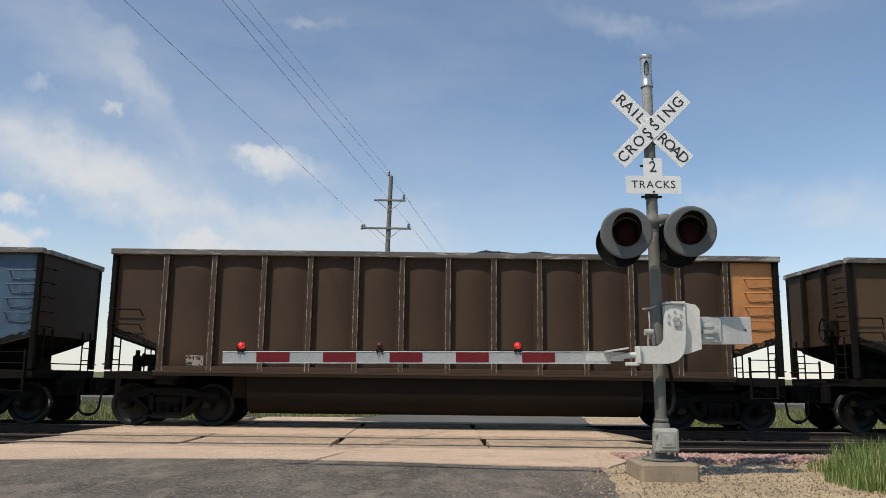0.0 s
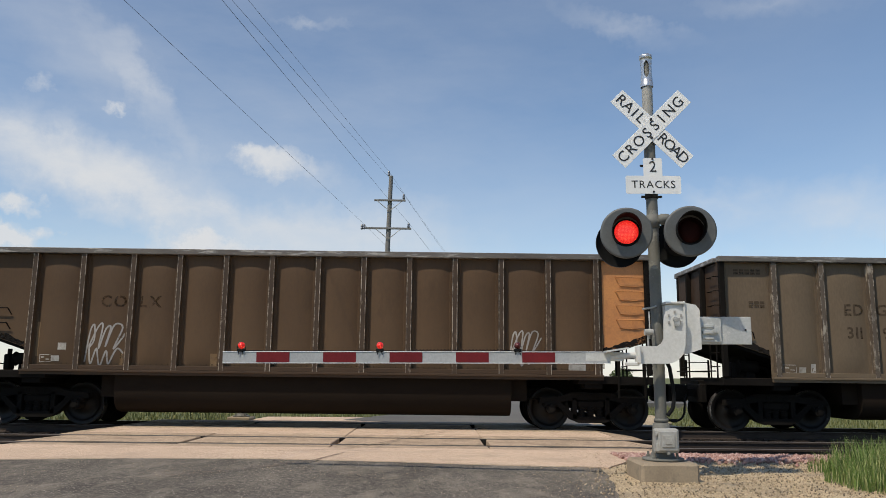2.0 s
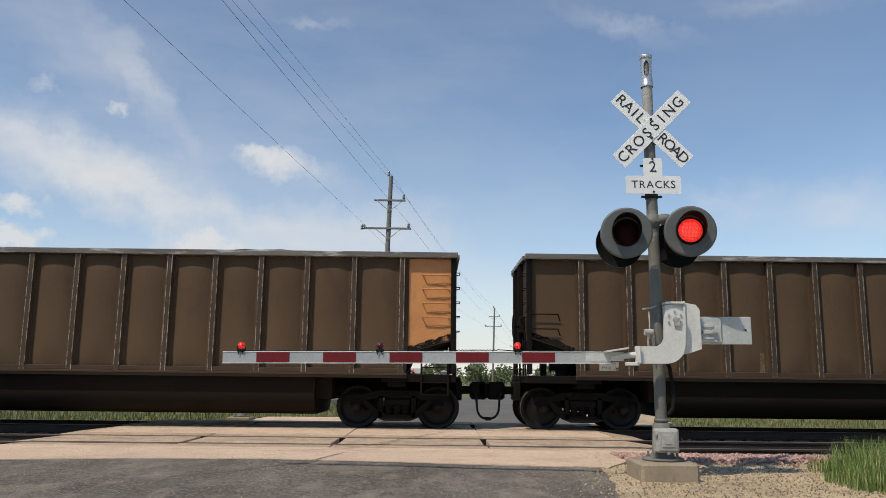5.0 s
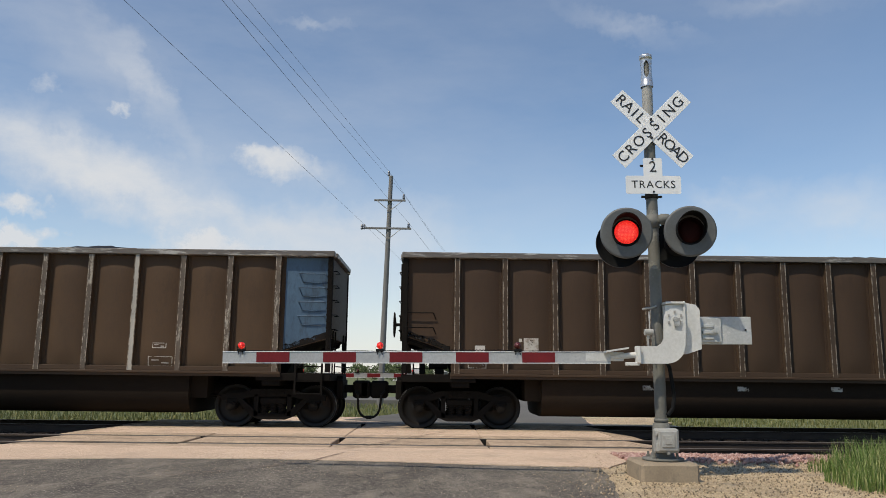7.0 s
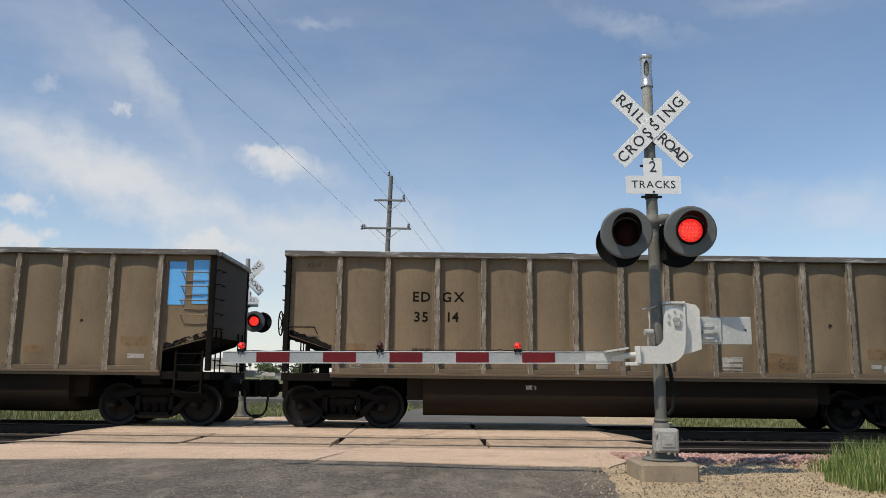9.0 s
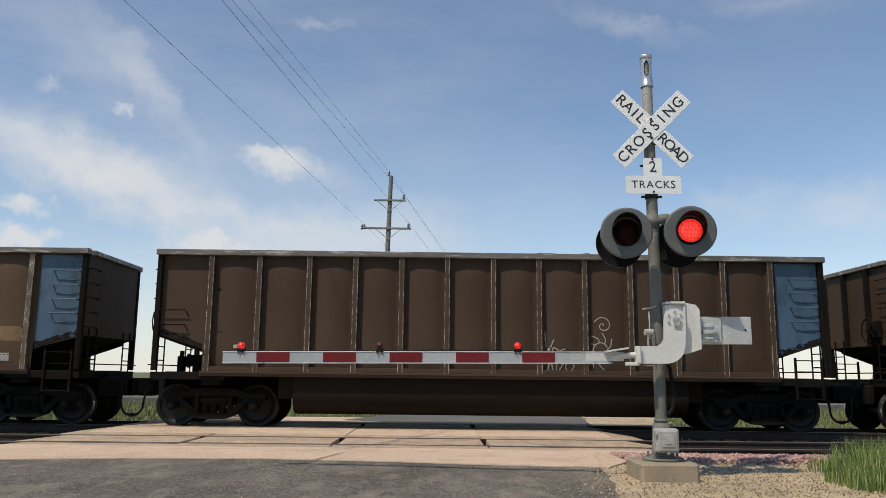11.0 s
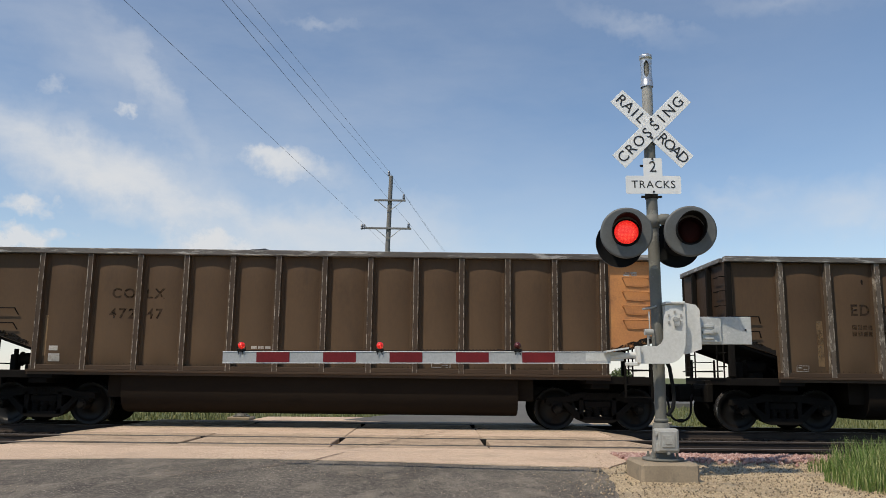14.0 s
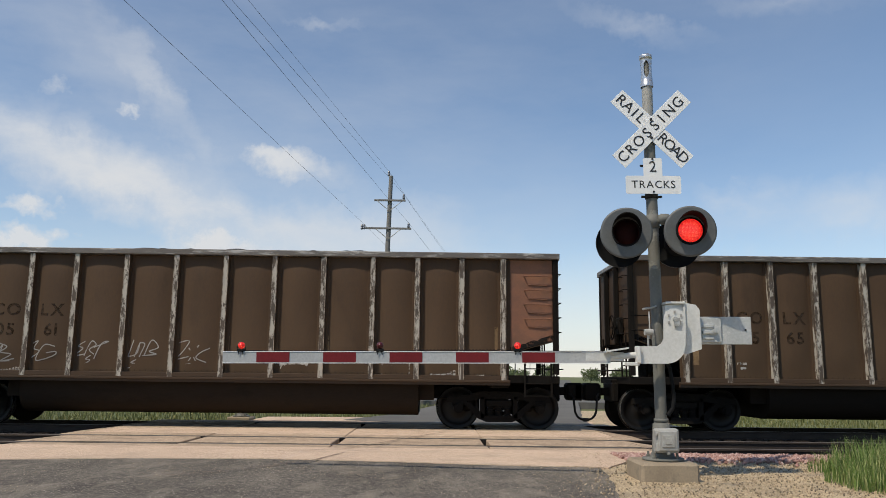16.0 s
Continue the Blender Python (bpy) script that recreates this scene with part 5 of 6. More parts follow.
def sprayed_marks():
    # five angular scrawls in a row
    zig = [(0.0, 0.7), (0.25, 1.0), (0.3, 0.75), (0.0, 0.2), (0.45, 0.35), (0.6, 0.85), (0.35, 0.15), (0.85, 0.1)]
    spray(15, -4.74, 1.55, 0.62, 0.46, [zig, [(0.5, 0.9), (0.75, 0.75), (0.55, 0.5), (0.9, 0.4), (0.55, 0.1), (1.0, 0.2)]])
    spray(15, -3.86, 1.57, 0.66, 0.46, [[(0.05, 0.75), (0.38, 1.0), (0.25, 0.65), (0.45, 0.5), (0.0, 0.05)], [(0.95, 0.75), (0.6, 0.8), (0.35, 0.1), (0.9, 0.3), (1.0, 0.5), (0.7, 0.45)]])
    spray(15, -2.78, 1.55, 0.72, 0.50, [[(0.3, 1.0), (0.1, 0.8), (0.25, 0.7), (0.0, 0.4), (0.3, 0.45)], [(0.3, 0.4), (0.5, 1.0), (0.65, 0.85), (0.45, 0.65), (0.6, 0.45)], [(0.6, 0.75), (1.0, 1.0), (0.8, 0.9), (0.6, 0.25)], [(0.5, 0.4), (0.35, 0.25), (0.48, 0.2), (0.28, 0.0)]])
    spray(15, -1.70, 1.54, 0.72, 0.60, [[(0.25, 1.0), (0.1, 0.45), (0.0, 0.4), (0.35, 0.5), (0.45, 0.9), (0.3, 0.4)], [(0.45, 0.9), (0.6, 0.85), (0.45, 0.4)], [(0.6, 0.45), (0.8, 1.0), (1.0, 0.75), (0.75, 0.6), (0.95, 0.5), (0.55, 0.45)], [(0.35, 0.3), (0.2, 0.2), (0.3, 0.15), (0.12, 0.0)]])
    spray(15, -0.60, 1.53, 0.74, 0.60, [[(0.1, 0.95), (0.4, 1.0), (0.2, 0.6), (0.0, 0.35), (0.4, 0.45)], [(0.4, 0.75), (0.6, 0.3)], [(0.68, 0.85), (0.4, 0.3)], [(1.0, 0.75), (0.75, 0.6), (0.62, 0.4), (0.9, 0.25)], [(0.45, 0.2), (0.3, 0.15), (0.45, 0.1), (0.35, 0.0)]])
    # tall looping scrawl
    loops = [(0.0, 0.1), (0.1, 0.8), (0.2, 0.95), (0.22, 0.6), (0.1, 0.45), (0.3, 0.9), (0.42, 0.95), (0.35, 0.4), (0.5, 0.85), (0.62, 0.9), (0.52, 0.45), (0.7, 0.95), (0.9, 0.9), (0.72, 0.4), (1.0, 0.8)]
    under = [(0.1, 0.5), (0.15, 0.05), (0.3, 0.4), (0.38, 0.0), (0.55, 0.35), (0.6, 0.05), (0.8, 0.4), (0.95, 0.3)]
    spray(2, -4.51, 1.74, 0.86, 0.92, [loops, under], 0.018)
    spray(2, 4.58, 1.76, 0.70, 0.76, [loops, under], 0.015)
    # crown and two rows of letters-like strokes, a spiral and a many-armed ring
    spray(10, 1.42, 1.66, 0.84, 0.92, [[(0.05, 0.85), (0.15, 0.65)], [(0.2, 1.0), (0.22, 0.66)], [(0.42, 0.82), (0.34, 0.64)], [(0.1, 0.3), (0.12, 0.6), (0.22, 0.45), (0.3, 0.62), (0.32, 0.35)], [(0.4, 0.35), (0.4, 0.62), (0.55, 0.55), (0.42, 0.48)], [(0.7, 0.6), (0.5, 0.5), (0.6, 0.3), (0.75, 0.35)], [(0.0, 0.05), (0.05, 0.3), (0.15, 0.05), (0.18, 0.3)], [(0.25, 0.05), (0.33, 0.3), (0.42, 0.05)], [(0.5, 0.3), (0.5, 0.05), (0.68, 0.28)], [(0.95, 0.2), (0.85, 0.32), (0.72, 0.2), (0.82, 0.05), (0.95, 0.2)]], 0.012)
    spray(10, 2.43, 2.27, 0.42, 0.30, [[(0.5 + 0.04 * i * math.cos(i * 0.75), 0.5 + 0.055 * i * math.sin(i * 0.75)) for i in range(13)]], 0.010)
    ring = [[(0.5 + 0.24 * math.cos(math.tau * i / 14), 0.52 + 0.24 * math.sin(math.tau * i / 14)) for i in range(15)]]
    for i in range(9):
        a = math.tau * i / 9 + 0.3
        ring.append([(0.5 + r * math.cos(a + c), 0.52 + r * math.sin(a + c)) for r, c in ((0.25, 0.0), (0.36, 0.12), (0.5, 0.45))])
    spray(10, 2.37, 1.69, 0.66, 0.80, ring + [[(0.5, 0.52), (0.5, 0.2)]], 0.011)
    # dark thin strokes, one in each bay
    for i, (x, shape) in enumerate(((-2.59, [(0.2, 0.5), (0.5, 1.0), (0.35, 0.6), (0.9, 0.5), (0.7, 0.1), (0.1, 0.0)]), (-1.54, [(0.1, 0.0), (0.5, 1.0), (0.6, 0.6), (0.9, 0.1)]), (-0.47, [(0.2, 0.7), (0.4, 0.3), (0.8, 0.8), (0.4, 0.35), (0.8, 0.0)]), (0.39, [(0.3, 1.0), (0.1, 0.2), (0.6, 0.0), (0.9, 0.4), (0.4, 0.5)]), (1.46, [(0.1, 0.1), (0.3, 0.9), (0.8, 0.9), (0.9, 0.5), (0.3, 0.45), (0.95, 0.0)]))):
        spray(1, x, 1.95, 0.42, 0.52, [shape], 0.014, M_LETTERG, "thin dark sprayed stroke")


mark(0, "smear", -5.42, 1.42, 0.37, 0.22)
mark(0, "label", -5.61, 1.19, 0.62, 0.07)
mark(0, "label", 5.75, 1.24, 0.32, 0.07)
mark(1, "data", -5.86, 1.38, 0.31, 0.17)
mark(1, "label", -5.58, 1.36, 0.15, 0.12)
mark(1, "label", -5.34, 1.39, 0.11, 0.20)
mark(1, "label", -0.44, 1.43, 0.17, 0.07)
mark(1, "data", 3.58, 1.41, 0.74, 0.12)
mark(1, "label", 5.68, 1.51, 0.25, 0.10)
mark(1, "smear", 5.90, 1.39, 0.20, 0.17)
mark(1, "bars", -6.50, 2.78, 0.37, 0.15)
mark(1, "bars", -6.68, 3.50, 0.62, 0.12)
mark(2, "tan", -6.00, 1.84, 0.11, 0.74)
mark(2, "label", -5.43, 1.69, 0.17, 0.15)
mark(2, "label", -5.56, 1.43, 0.17, 0.12)
mark(2, "data", -5.78, 1.43, 0.25, 0.15)
mark(2, "tan", -2.14, 1.43, 0.19, 0.27)
mark(2, "label", 5.70, 1.34, 0.37, 0.17)
mark(2, "tan", 6.25, 1.71, 0.10, 0.74)
mark(2, "tan", -4.12, 1.41, 0.12, 0.30)
mark(3, "data", -5.78, 1.37, 0.25, 0.15)
mark(3, "smear", -5.44, 1.40, 0.20, 0.17)
mark(3, "label", -5.62, 1.19, 0.30, 0.07)
mark(3, "label", 5.77, 1.21, 0.22, 0.07)
mark(4, "tan", -6.05, 1.68, 0.10, 0.93)
mark(4, "tan", -3.86, 1.44, 0.10, 0.52)
mark(4, "tan", -2.20, 1.46, 0.10, 0.52)
mark(4, "tan", 6.05, 1.98, 0.15, 0.62)
mark(4, "smear", -5.54, 1.38, 0.42, 0.20)
mark(4, "label", -5.85, 1.19, 0.50, 0.07)
mark(4, "label", 3.52, 1.72, 0.27, 0.04)
mark(4, "label", 5.73, 1.25, 0.25, 0.07)
mark(5, "smear", -5.90, 2.39, 0.11, 0.50)
mark(5, "bars", -6.62, 3.57, 0.37, 0.12)
mark(6, "label", -5.63, 1.73, 0.22, 0.15)
mark(6, "smear", -4.52, 1.79, 0.32, 0.37)
mark(6, "label", -4.75, 1.93, 0.07, 0.07)
mark(6, "data", -5.69, 1.41, 0.40, 0.17)
mark(6, "tub", -1.96, 0.94, 0.27, 0.10)
mark(6, "tub", 0.09, 0.94, 0.25, 0.10)
mark(6, "tub", 2.13, 0.95, 0.25, 0.10)
mark(6, "data", 3.74, 1.40, 0.74, 0.12)
mark(7, "tan", -5.58, 1.78, 0.62, 0.37)
mark(7, "data", -5.85, 1.39, 0.27, 0.15)
mark(7, "label", -5.39, 1.39, 0.27, 0.10)
mark(7, "label", -0.45, 1.38, 0.22, 0.10)
mark(7, "data", 3.62, 1.73, 0.30, 0.10)
mark(7, "data", 3.65, 1.39, 0.52, 0.20)
mark(7, "label", 5.96, 1.45, 0.17, 0.15)
mark(8, "tan", -5.74, 1.72, 0.42, 0.20)
mark(8, "data", -5.74, 1.38, 0.25, 0.15)
mark(8, "bars", -4.33, 1.70, 0.42, 0.07)
mark(8, "bars", -4.25, 1.55, 0.17, 0.06)
mark(8, "label", -0.41, 1.38, 0.25, 0.10)
mark(8, "label", 5.93, 1.42, 0.17, 0.12)
mark(8, "spot", 4.60, 2.31, 0.09, 0.10)
mark(8, "tub", -1.94, 0.92, 0.22, 0.10)
mark(9, "white", 2.51, 1.46, 0.42, 0.30)
mark(9, "tan", 3.49, 1.62, 0.45, 0.17)
mark(9, "tan", 5.63, 1.82, 0.56, 0.20)
mark(9, "tan", 0.34, 1.60, 0.50, 0.25)
mark(9, "label", 5.70, 1.50, 0.35, 0.10)
mark(9, "spot", 4.48, 2.25, 0.07, 0.07)
mark(10, "data", 3.49, 1.60, 0.50, 0.37)
mark(10, "label", -5.48, 1.73, 0.20, 0.07)
mark(10, "spot", -5.96, 2.96, 0.10, 0.07)
mark(10, "label", -5.45, 1.40, 0.25, 0.05)
mark(10, "bars", -5.90, 2.04, 0.12, 0.05)
mark(11, "tan", -5.64, 1.81, 0.74, 0.37)
mark(11, "data", -5.85, 1.39, 0.25, 0.12)
mark(11, "label", -5.52, 1.39, 0.17, 0.10)
mark(11, "label", -0.33, 1.39, 0.25, 0.10)
mark(11, "white", 3.59, 1.57, 0.55, 0.35)
mark(11, "tan", 5.82, 1.95, 0.69, 0.31)
mark(11, "label", 5.67, 1.45, 0.22, 0.17)
mark(11, "tan", 2.45, 1.73, 0.57, 0.22)
mark(12, "tan", -5.30, 1.93, 0.15, 0.99)
mark(12, "data", -5.72, 1.39, 0.27, 0.12)
mark(12, "spot", -4.30, 3.29, 0.05, 0.12)
mark(12, "smear", 6.12, 1.49, 0.25, 0.17)
mark(12, "bars", -3.99, 2.23, 1.24, 0.25)
mark(13, "tan", -5.98, 1.92, 0.10, 0.87)
mark(13, "label", -5.76, 1.65, 0.20, 0.10)
mark(13, "label", -5.74, 1.45, 0.25, 0.17)
mark(13, "bars", -1.29, 1.71, 0.45, 0.06)
mark(13, "bars", -1.28, 1.41, 0.50, 0.06)
mark(13, "data", 2.60, 1.39, 0.42, 0.12)
mark(13, "bars", 6.76, 3.42, 0.32, 0.10)
mark(14, "tan", -5.87, 1.81, 0.12, 0.74)
mark(14, "label", -5.66, 1.07, 0.50, 0.07)
mark(14, "bars", -4.88, 1.48, 0.22, 0.05)
mark(14, "label", -4.85, 1.35, 0.12, 0.12)
mark(14, "spot", 2.44, 2.74, 0.17, 0.22)
mark(14, "data", 3.84, 1.31, 0.62, 0.22)
mark(14, "label", 5.68, 1.19, 0.32, 0.07)
mark(15, "tan", 5.99, 1.96, 0.12, 0.50)
mark(15, "data", 3.79, 1.30, 0.60, 0.30)
mark(15, "label", 5.71, 1.13, 0.25, 0.07)
mark(15, "bars", -4.53, 1.17, 0.50, 0.15)
mark(15, "bars", 4.89, 1.22, 0.74, 0.12)
mark(12, "white", 3.54, 1.49, 0.52, 0.31)
mark(12, "tan", 5.39, 1.84, 0.10, 0.55)
mark(12, "smear", 5.47, 2.70, 0.32, 0.27)
mark(12, "tan", 2.86, 1.53, 0.11, 0.32)
mark(12, "smear", 1.05, 2.25, 0.10, 0.10)
mark(11, "tan", -4.66, 1.88, 0.74, 0.37)
mark(11, "tan", 0.79, 1.64, 0.69, 0.30)
mark(14, "smear", -10.56, 1.20, 0.17, 0.20)
mark(14, "smear", -10.49, 1.47, 0.12, 0.15)
mark(15, "tan", 0.14, 1.71, 0.07, 0.47)
mark(15, "tan", 2.30, 1.76, 0.07, 0.47)
mark(15, "smear", 1.59, 1.36, 0.62, 0.25)
mark(8, "tan", 3.48, 1.43, 0.74, 0.45)
mark(8, "tan", 5.64, 1.71, 0.50, 0.22)
mark(8, "label", 5.56, 1.44, 0.22, 0.09)
mark(8, "smear", 5.82, 1.40, 0.20, 0.15)
mark(8, "white", 2.43, 1.46, 0.45, 0.31)
mark(8, "tan", 3.45, 1.65, 0.47, 0.11)
mark(1, "tub", 1.35, 0.86, 0.30, 0.28)
mark(1, "tub", 1.99, 0.80, 1.00, 0.13)
sprayed_marks()


# ---- crossing signals ----
flashing = []
BY = 9.37


def blade_mesh():
    return MB().box(-0.61, 0.61, -0.0025, 0.0025, -0.1145, 0.1145, ch=0.002).mesh("crossbuck_blade", M_SIGN)


def hood_mesh():
    """Upper two thirds of a tube, longer above than below."""
    b = MB()
    n = 22
    r, th = 0.171, 0.006
    v = []
    for i in range(n + 1):
        t = radians(-52 + 284 * i / n)
        ln = 0.09 + 0.21 * (0.5 + 0.5 * math.sin(t))
        for rr in (r, r - th):
            for y in (0.0, -ln):
                v.append((rr * math.cos(t), y, rr * math.sin(t) * 1.08))
    for i in range(n):
        o, q = i * 4, i * 4 + 4
        b.add([v[o], v[o + 1], v[q + 1], v[q]], [(0, 1, 2, 3)], 0, True)
        b.add([v[o + 2], v[q + 2], v[q + 3], v[o + 3]], [(0, 1, 2, 3)], 0, True)
        b.add([v[o + 1], v[o + 3], v[q + 3], v[q + 1]], [(0, 1, 2, 3)])
    return b.mesh("hood", M_HOOD)


def disc_mesh():
    """Background disc with a turned-in rim and a hole for the lens, and a round case behind."""
    b = MB().lathe([(0.0, 0.168), (-0.004, 0.28), (-0.004, 0.300), (0.010, 0.308), (0.030, 0.308)], 48)
    b.lathe([(0.030, 0.308), (0.030, 0.302), (0.012, 0.298), (0.010, 0.152)], 48, 1)
    b.lathe([(0.008, 0.155), (0.10, 0.155), (0.16, 0.12), (0.17, 0.0)], 28, 1)
    b.lathe([(0.150, 0.125), (0.151, 0.0)], 28, 1)
    b.lathe([(0.004, 0.142), (0.0, 0.168)], 48, 1)
    return b.mesh("flasher", M_DISC, M_HOOD)


def lens_mesh():
    """Two-faced lens: diodes on the face at -y, dark red on the other."""
    b = MB().lathe([(-0.016, 0.0), (-0.014, 0.08), (-0.004, 0.142)], 32, 0)
    b.lathe([(-0.004, 0.142), (0.004, 0.142), (0.014, 0.08), (0.016, 0.0)], 32, 1)
    return b.mesh("lens", M_LIT, M_UNLIT)


def gate_lens_mesh():
    b = MB().lathe([(-0.046, 0.0), (-0.037, 0.026), (-0.016, 0.039), (0.0, 0.041)], 18, 0)
    b.lathe([(0.0, 0.041), (0.016, 0.039), (0.037, 0.026), (0.046, 0.0)], 18, 1)
    return b.mesh("gate_lens", M_LITGATE, M_DKGATE)


def tip_lens_mesh():
    return MB().lathe([(-0.046, 0.0), (-0.037, 0.026), (-0.016, 0.039), (0.016, 0.039), (0.037, 0.026), (0.046, 0.0)], 18, 0).mesh("gate_lens", M_LITGATE)


def crossing_signal():
    """Mast at its own origin, front towards -y; gate arm reaches to -x."""
    s = thing("crossing_signal", pose(2.715, BY, 0, 0, -0.5, 0), "grey railroad crossing mast with crossbuck, flashers and lowered gate", "crossing signal", "signals at the crossing")
    # mast
    part("mast_pole", MB().tube((0, 0, 0.26), (0, 0, 4.12), 0.070, 20).mesh("mast_pole", M_MAST), s)
    part("upper_pole", MB().tube((0, 0, 4.12), (0, 0, 4.86), 0.067, 20).mesh("upper_pole", M_GALV), s)
    b = MB()
    for z, r in ((0.60, 0.085), (0.66, 0.085)):
        b.lathe([(z - 0.02, 0.07), (z - 0.02, r), (z + 0.02, r), (z + 0.02, 0.07)], 20, 0, "z")
    b.lathe([(0.20, 0.0), (0.20, 0.24), (0.225, 0.24), (0.23, 0.15), (0.30, 0.12), (0.62, 0.10), (0.64, 0.07)], 24, 0, "z")
    for i in range(4):
        t = math.pi / 4 + i * math.pi / 2
        b.tube((0.19 * math.cos(t), 0.19 * math.sin(t), 0.17), (0.19 * math.cos(t), 0.19 * math.sin(t), 0.29), 0.016, 8)
        b.tube((0.19 * math.cos(t), 0.19 * math.sin(t), 0.225), (0.19 * math.cos(t), 0.19 * math.sin(t), 0.25), 0.03, 6)
    part("base_casting", b.mesh("base_casting", M_MAST), s, label="dark cast metal mast base with anchor bolts")
    b = MB().box(-0.135, 0.135, -0.24, -0.09, 0.30, 0.575, ch=0.02)
    b.box(-0.115, 0.115, -0.262, -0.24, 0.32, 0.555, ch=0.012)
    b.box(-0.075, 0.075, -0.274, -0.262, 0.365, 0.51, ch=0.006)
    b.box(-0.035, 0.035, -0.282, -0.274, 0.40, 0.475, ch=0.004)
    for x in (-0.14, 0.0):
        b.box(x - 0.015, x + 0.015, -0.26, -0.22, 0.285 if x == 0 else 0.50, 0.315 if x == 0 else 0.53)
    part("junction_box", b.mesh("junction_box", M_GALV), s, label="grey cast terminal box")
    # slotted cap
    b = MB()
    n = 24
    lev = [(4.84, 0.080), (4.90, 0.080), (4.905, 0.074), (5.215, 0.074), (5.22, 0.082), (5.265, 0.082), (5.28, 0.06)]
    b.lathe(lev[:3] + [(4.95, 0.074)], n, 0, "z")
    b.lathe([(5.19, 0.074)] + lev[3:], n, 0, "z")
    for w in range(4):
        # wall from window to window, its edges following the rounded slots
        a0 = math.radians(-104 + 90 * w)
        for j in range(10):
            ring = []
            for z in (4.95 + 0.024 * j, 4.974 + 0.024 * j):
                q = max(0.0, 1 - max(0.0, abs(z - 5.07) - 0.055) ** 2 / 0.05 ** 2) ** 0.5 if abs(z - 5.07) < 0.105 else 0.0
                half = math.radians(25) * q
                for i in range(6):
                    t = a0 + half + (math.radians(90) - 2 * half) * i / 5
                    ring.append((0.074 * math.cos(t), 0.074 * math.sin(t), z))
            b.add(ring, [(i, i + 1, i + 7, i + 6) for i in range(5)], 0, True)
    b.lathe([(4.90, 0.052), (5.22, 0.052)], n, 1, "z")
    part("slotted_cap", b.mesh("slotted_cap", M_ALU, M_MAST), s, label="bright aluminium slotted cap")
    # crossbucks, front and back
    bm = blade_mesh()
    us8 = [-0.525, -0.385, -0.235, -0.085, 0.055, 0.180, 0.325, 0.485]
    for face in (0, 1):
        y = -0.10 if not face else 0.10
        turn = FLIP if face else Matrix()
        for ang, yy in ((45, -0.006), (-45, 0.0)):
            bl = part("crossbuck_blade", bm, s, turn @ pose(0.01, -0.10 + yy, 4.255) @ pose(0, 0, 0, 0, -ang, 0), "white blade with black letters")
            bl["back"] = face
            if ang == 45:
                pairs = list(zip("CROSSING", us8))
            else:
                pairs = list(zip("RAIL", (-0.53, -0.405, -0.295, -0.195))) + list(zip("ROAD", (0.185, 0.30, 0.415, 0.53)))
            for ch, u in pairs:
                part("letter", lettering(ch, 0.192, M_BLACK), bl, pose(u, -0.0045, 0))
        b = MB()
        for z in (4.375, 4.135):
            b.tube((0, 0, z), (0, -0.118, z), 0.018, 8)
        b.lathe([(4.08, 0.07), (4.08, 0.082), (4.14, 0.082), (4.14, 0.07)], 18, 0, "z")
        part("crossbuck_clamp", b.mesh("crossbuck_clamp", M_BLACK), s, turn)
        o = [(-0.345, 3.43), (-0.33, 3.415), (0.33, 3.415), (0.345, 3.43), (0.345, 3.63), (0.33, 3.645), (0.118, 3.645), (0.118, 3.86), (0.105, 3.873), (-0.105, 3.873), (-0.118, 3.86), (-0.118, 3.645), (-0.33, 3.645), (-0.345, 3.63)]
        sg = part("track_count_sign", MB().prism(o, -0.104, -0.100).mesh("track_count_sign", M_SIGN), s, turn, "white sign lettered 2 TRACKS in black")
        sg["back"] = face
        part("letter", lettering("2", 0.20, M_BLACK), sg, pose(0, -0.1058, 3.755))
        set_word("TRACKS", 0.136, M_BLACK, lambda me, u: part("letter", me, sg, pose(u, -0.1058, 3.53)), 0.13)
        for z, zc in ((3.86, 3.80), (3.44, 3.40)):
            b = MB().tube((0, 0, z), (0, -0.112, z), 0.014, 8)
            b.lathe([(zc - 0.03, 0.07), (zc - 0.03, 0.080), (z + 0.02, 0.080), (z + 0.02, 0.07)], 18, 0, "z")
            b.box(-0.13, 0.13, -0.012, 0.012, zc - 0.012, zc + 0.012)
            part("sign_clamp", b.mesh("sign_clamp", M_BLACK), s, turn)
    # flashers on their cross arm
    b = MB().tube((-0.42, -0.05, 3.08), (0.42, -0.05, 3.08), 0.028, 10)
    b.lathe([(-0.08, 0.0), (-0.08, 0.05), (-0.04, 0.07), (0.04, 0.07), (0.08, 0.05), (0.08, 0.0)], 14, 0, "x", at=pose(0.13, -0.06, 3.10))
    b.lathe([(3.0, 0.07), (3.0, 0.084), (3.16, 0.084), (3.16, 0.07)], 18, 0, "z")
    for x in (-0.425, 0.345):
        b.tube((x, -0.36, 2.86), (x + 0.06, 0.36, 2.86), 0.05, 10)
        b.tube((x, -0.05, 3.08), (x, 0.0, 2.88), 0.03, 8)
    part("flasher_arm", b.mesh("flasher_arm", M_MAST), s)
    disc, hood, lens = disc_mesh(), hood_mesh(), lens_mesh()
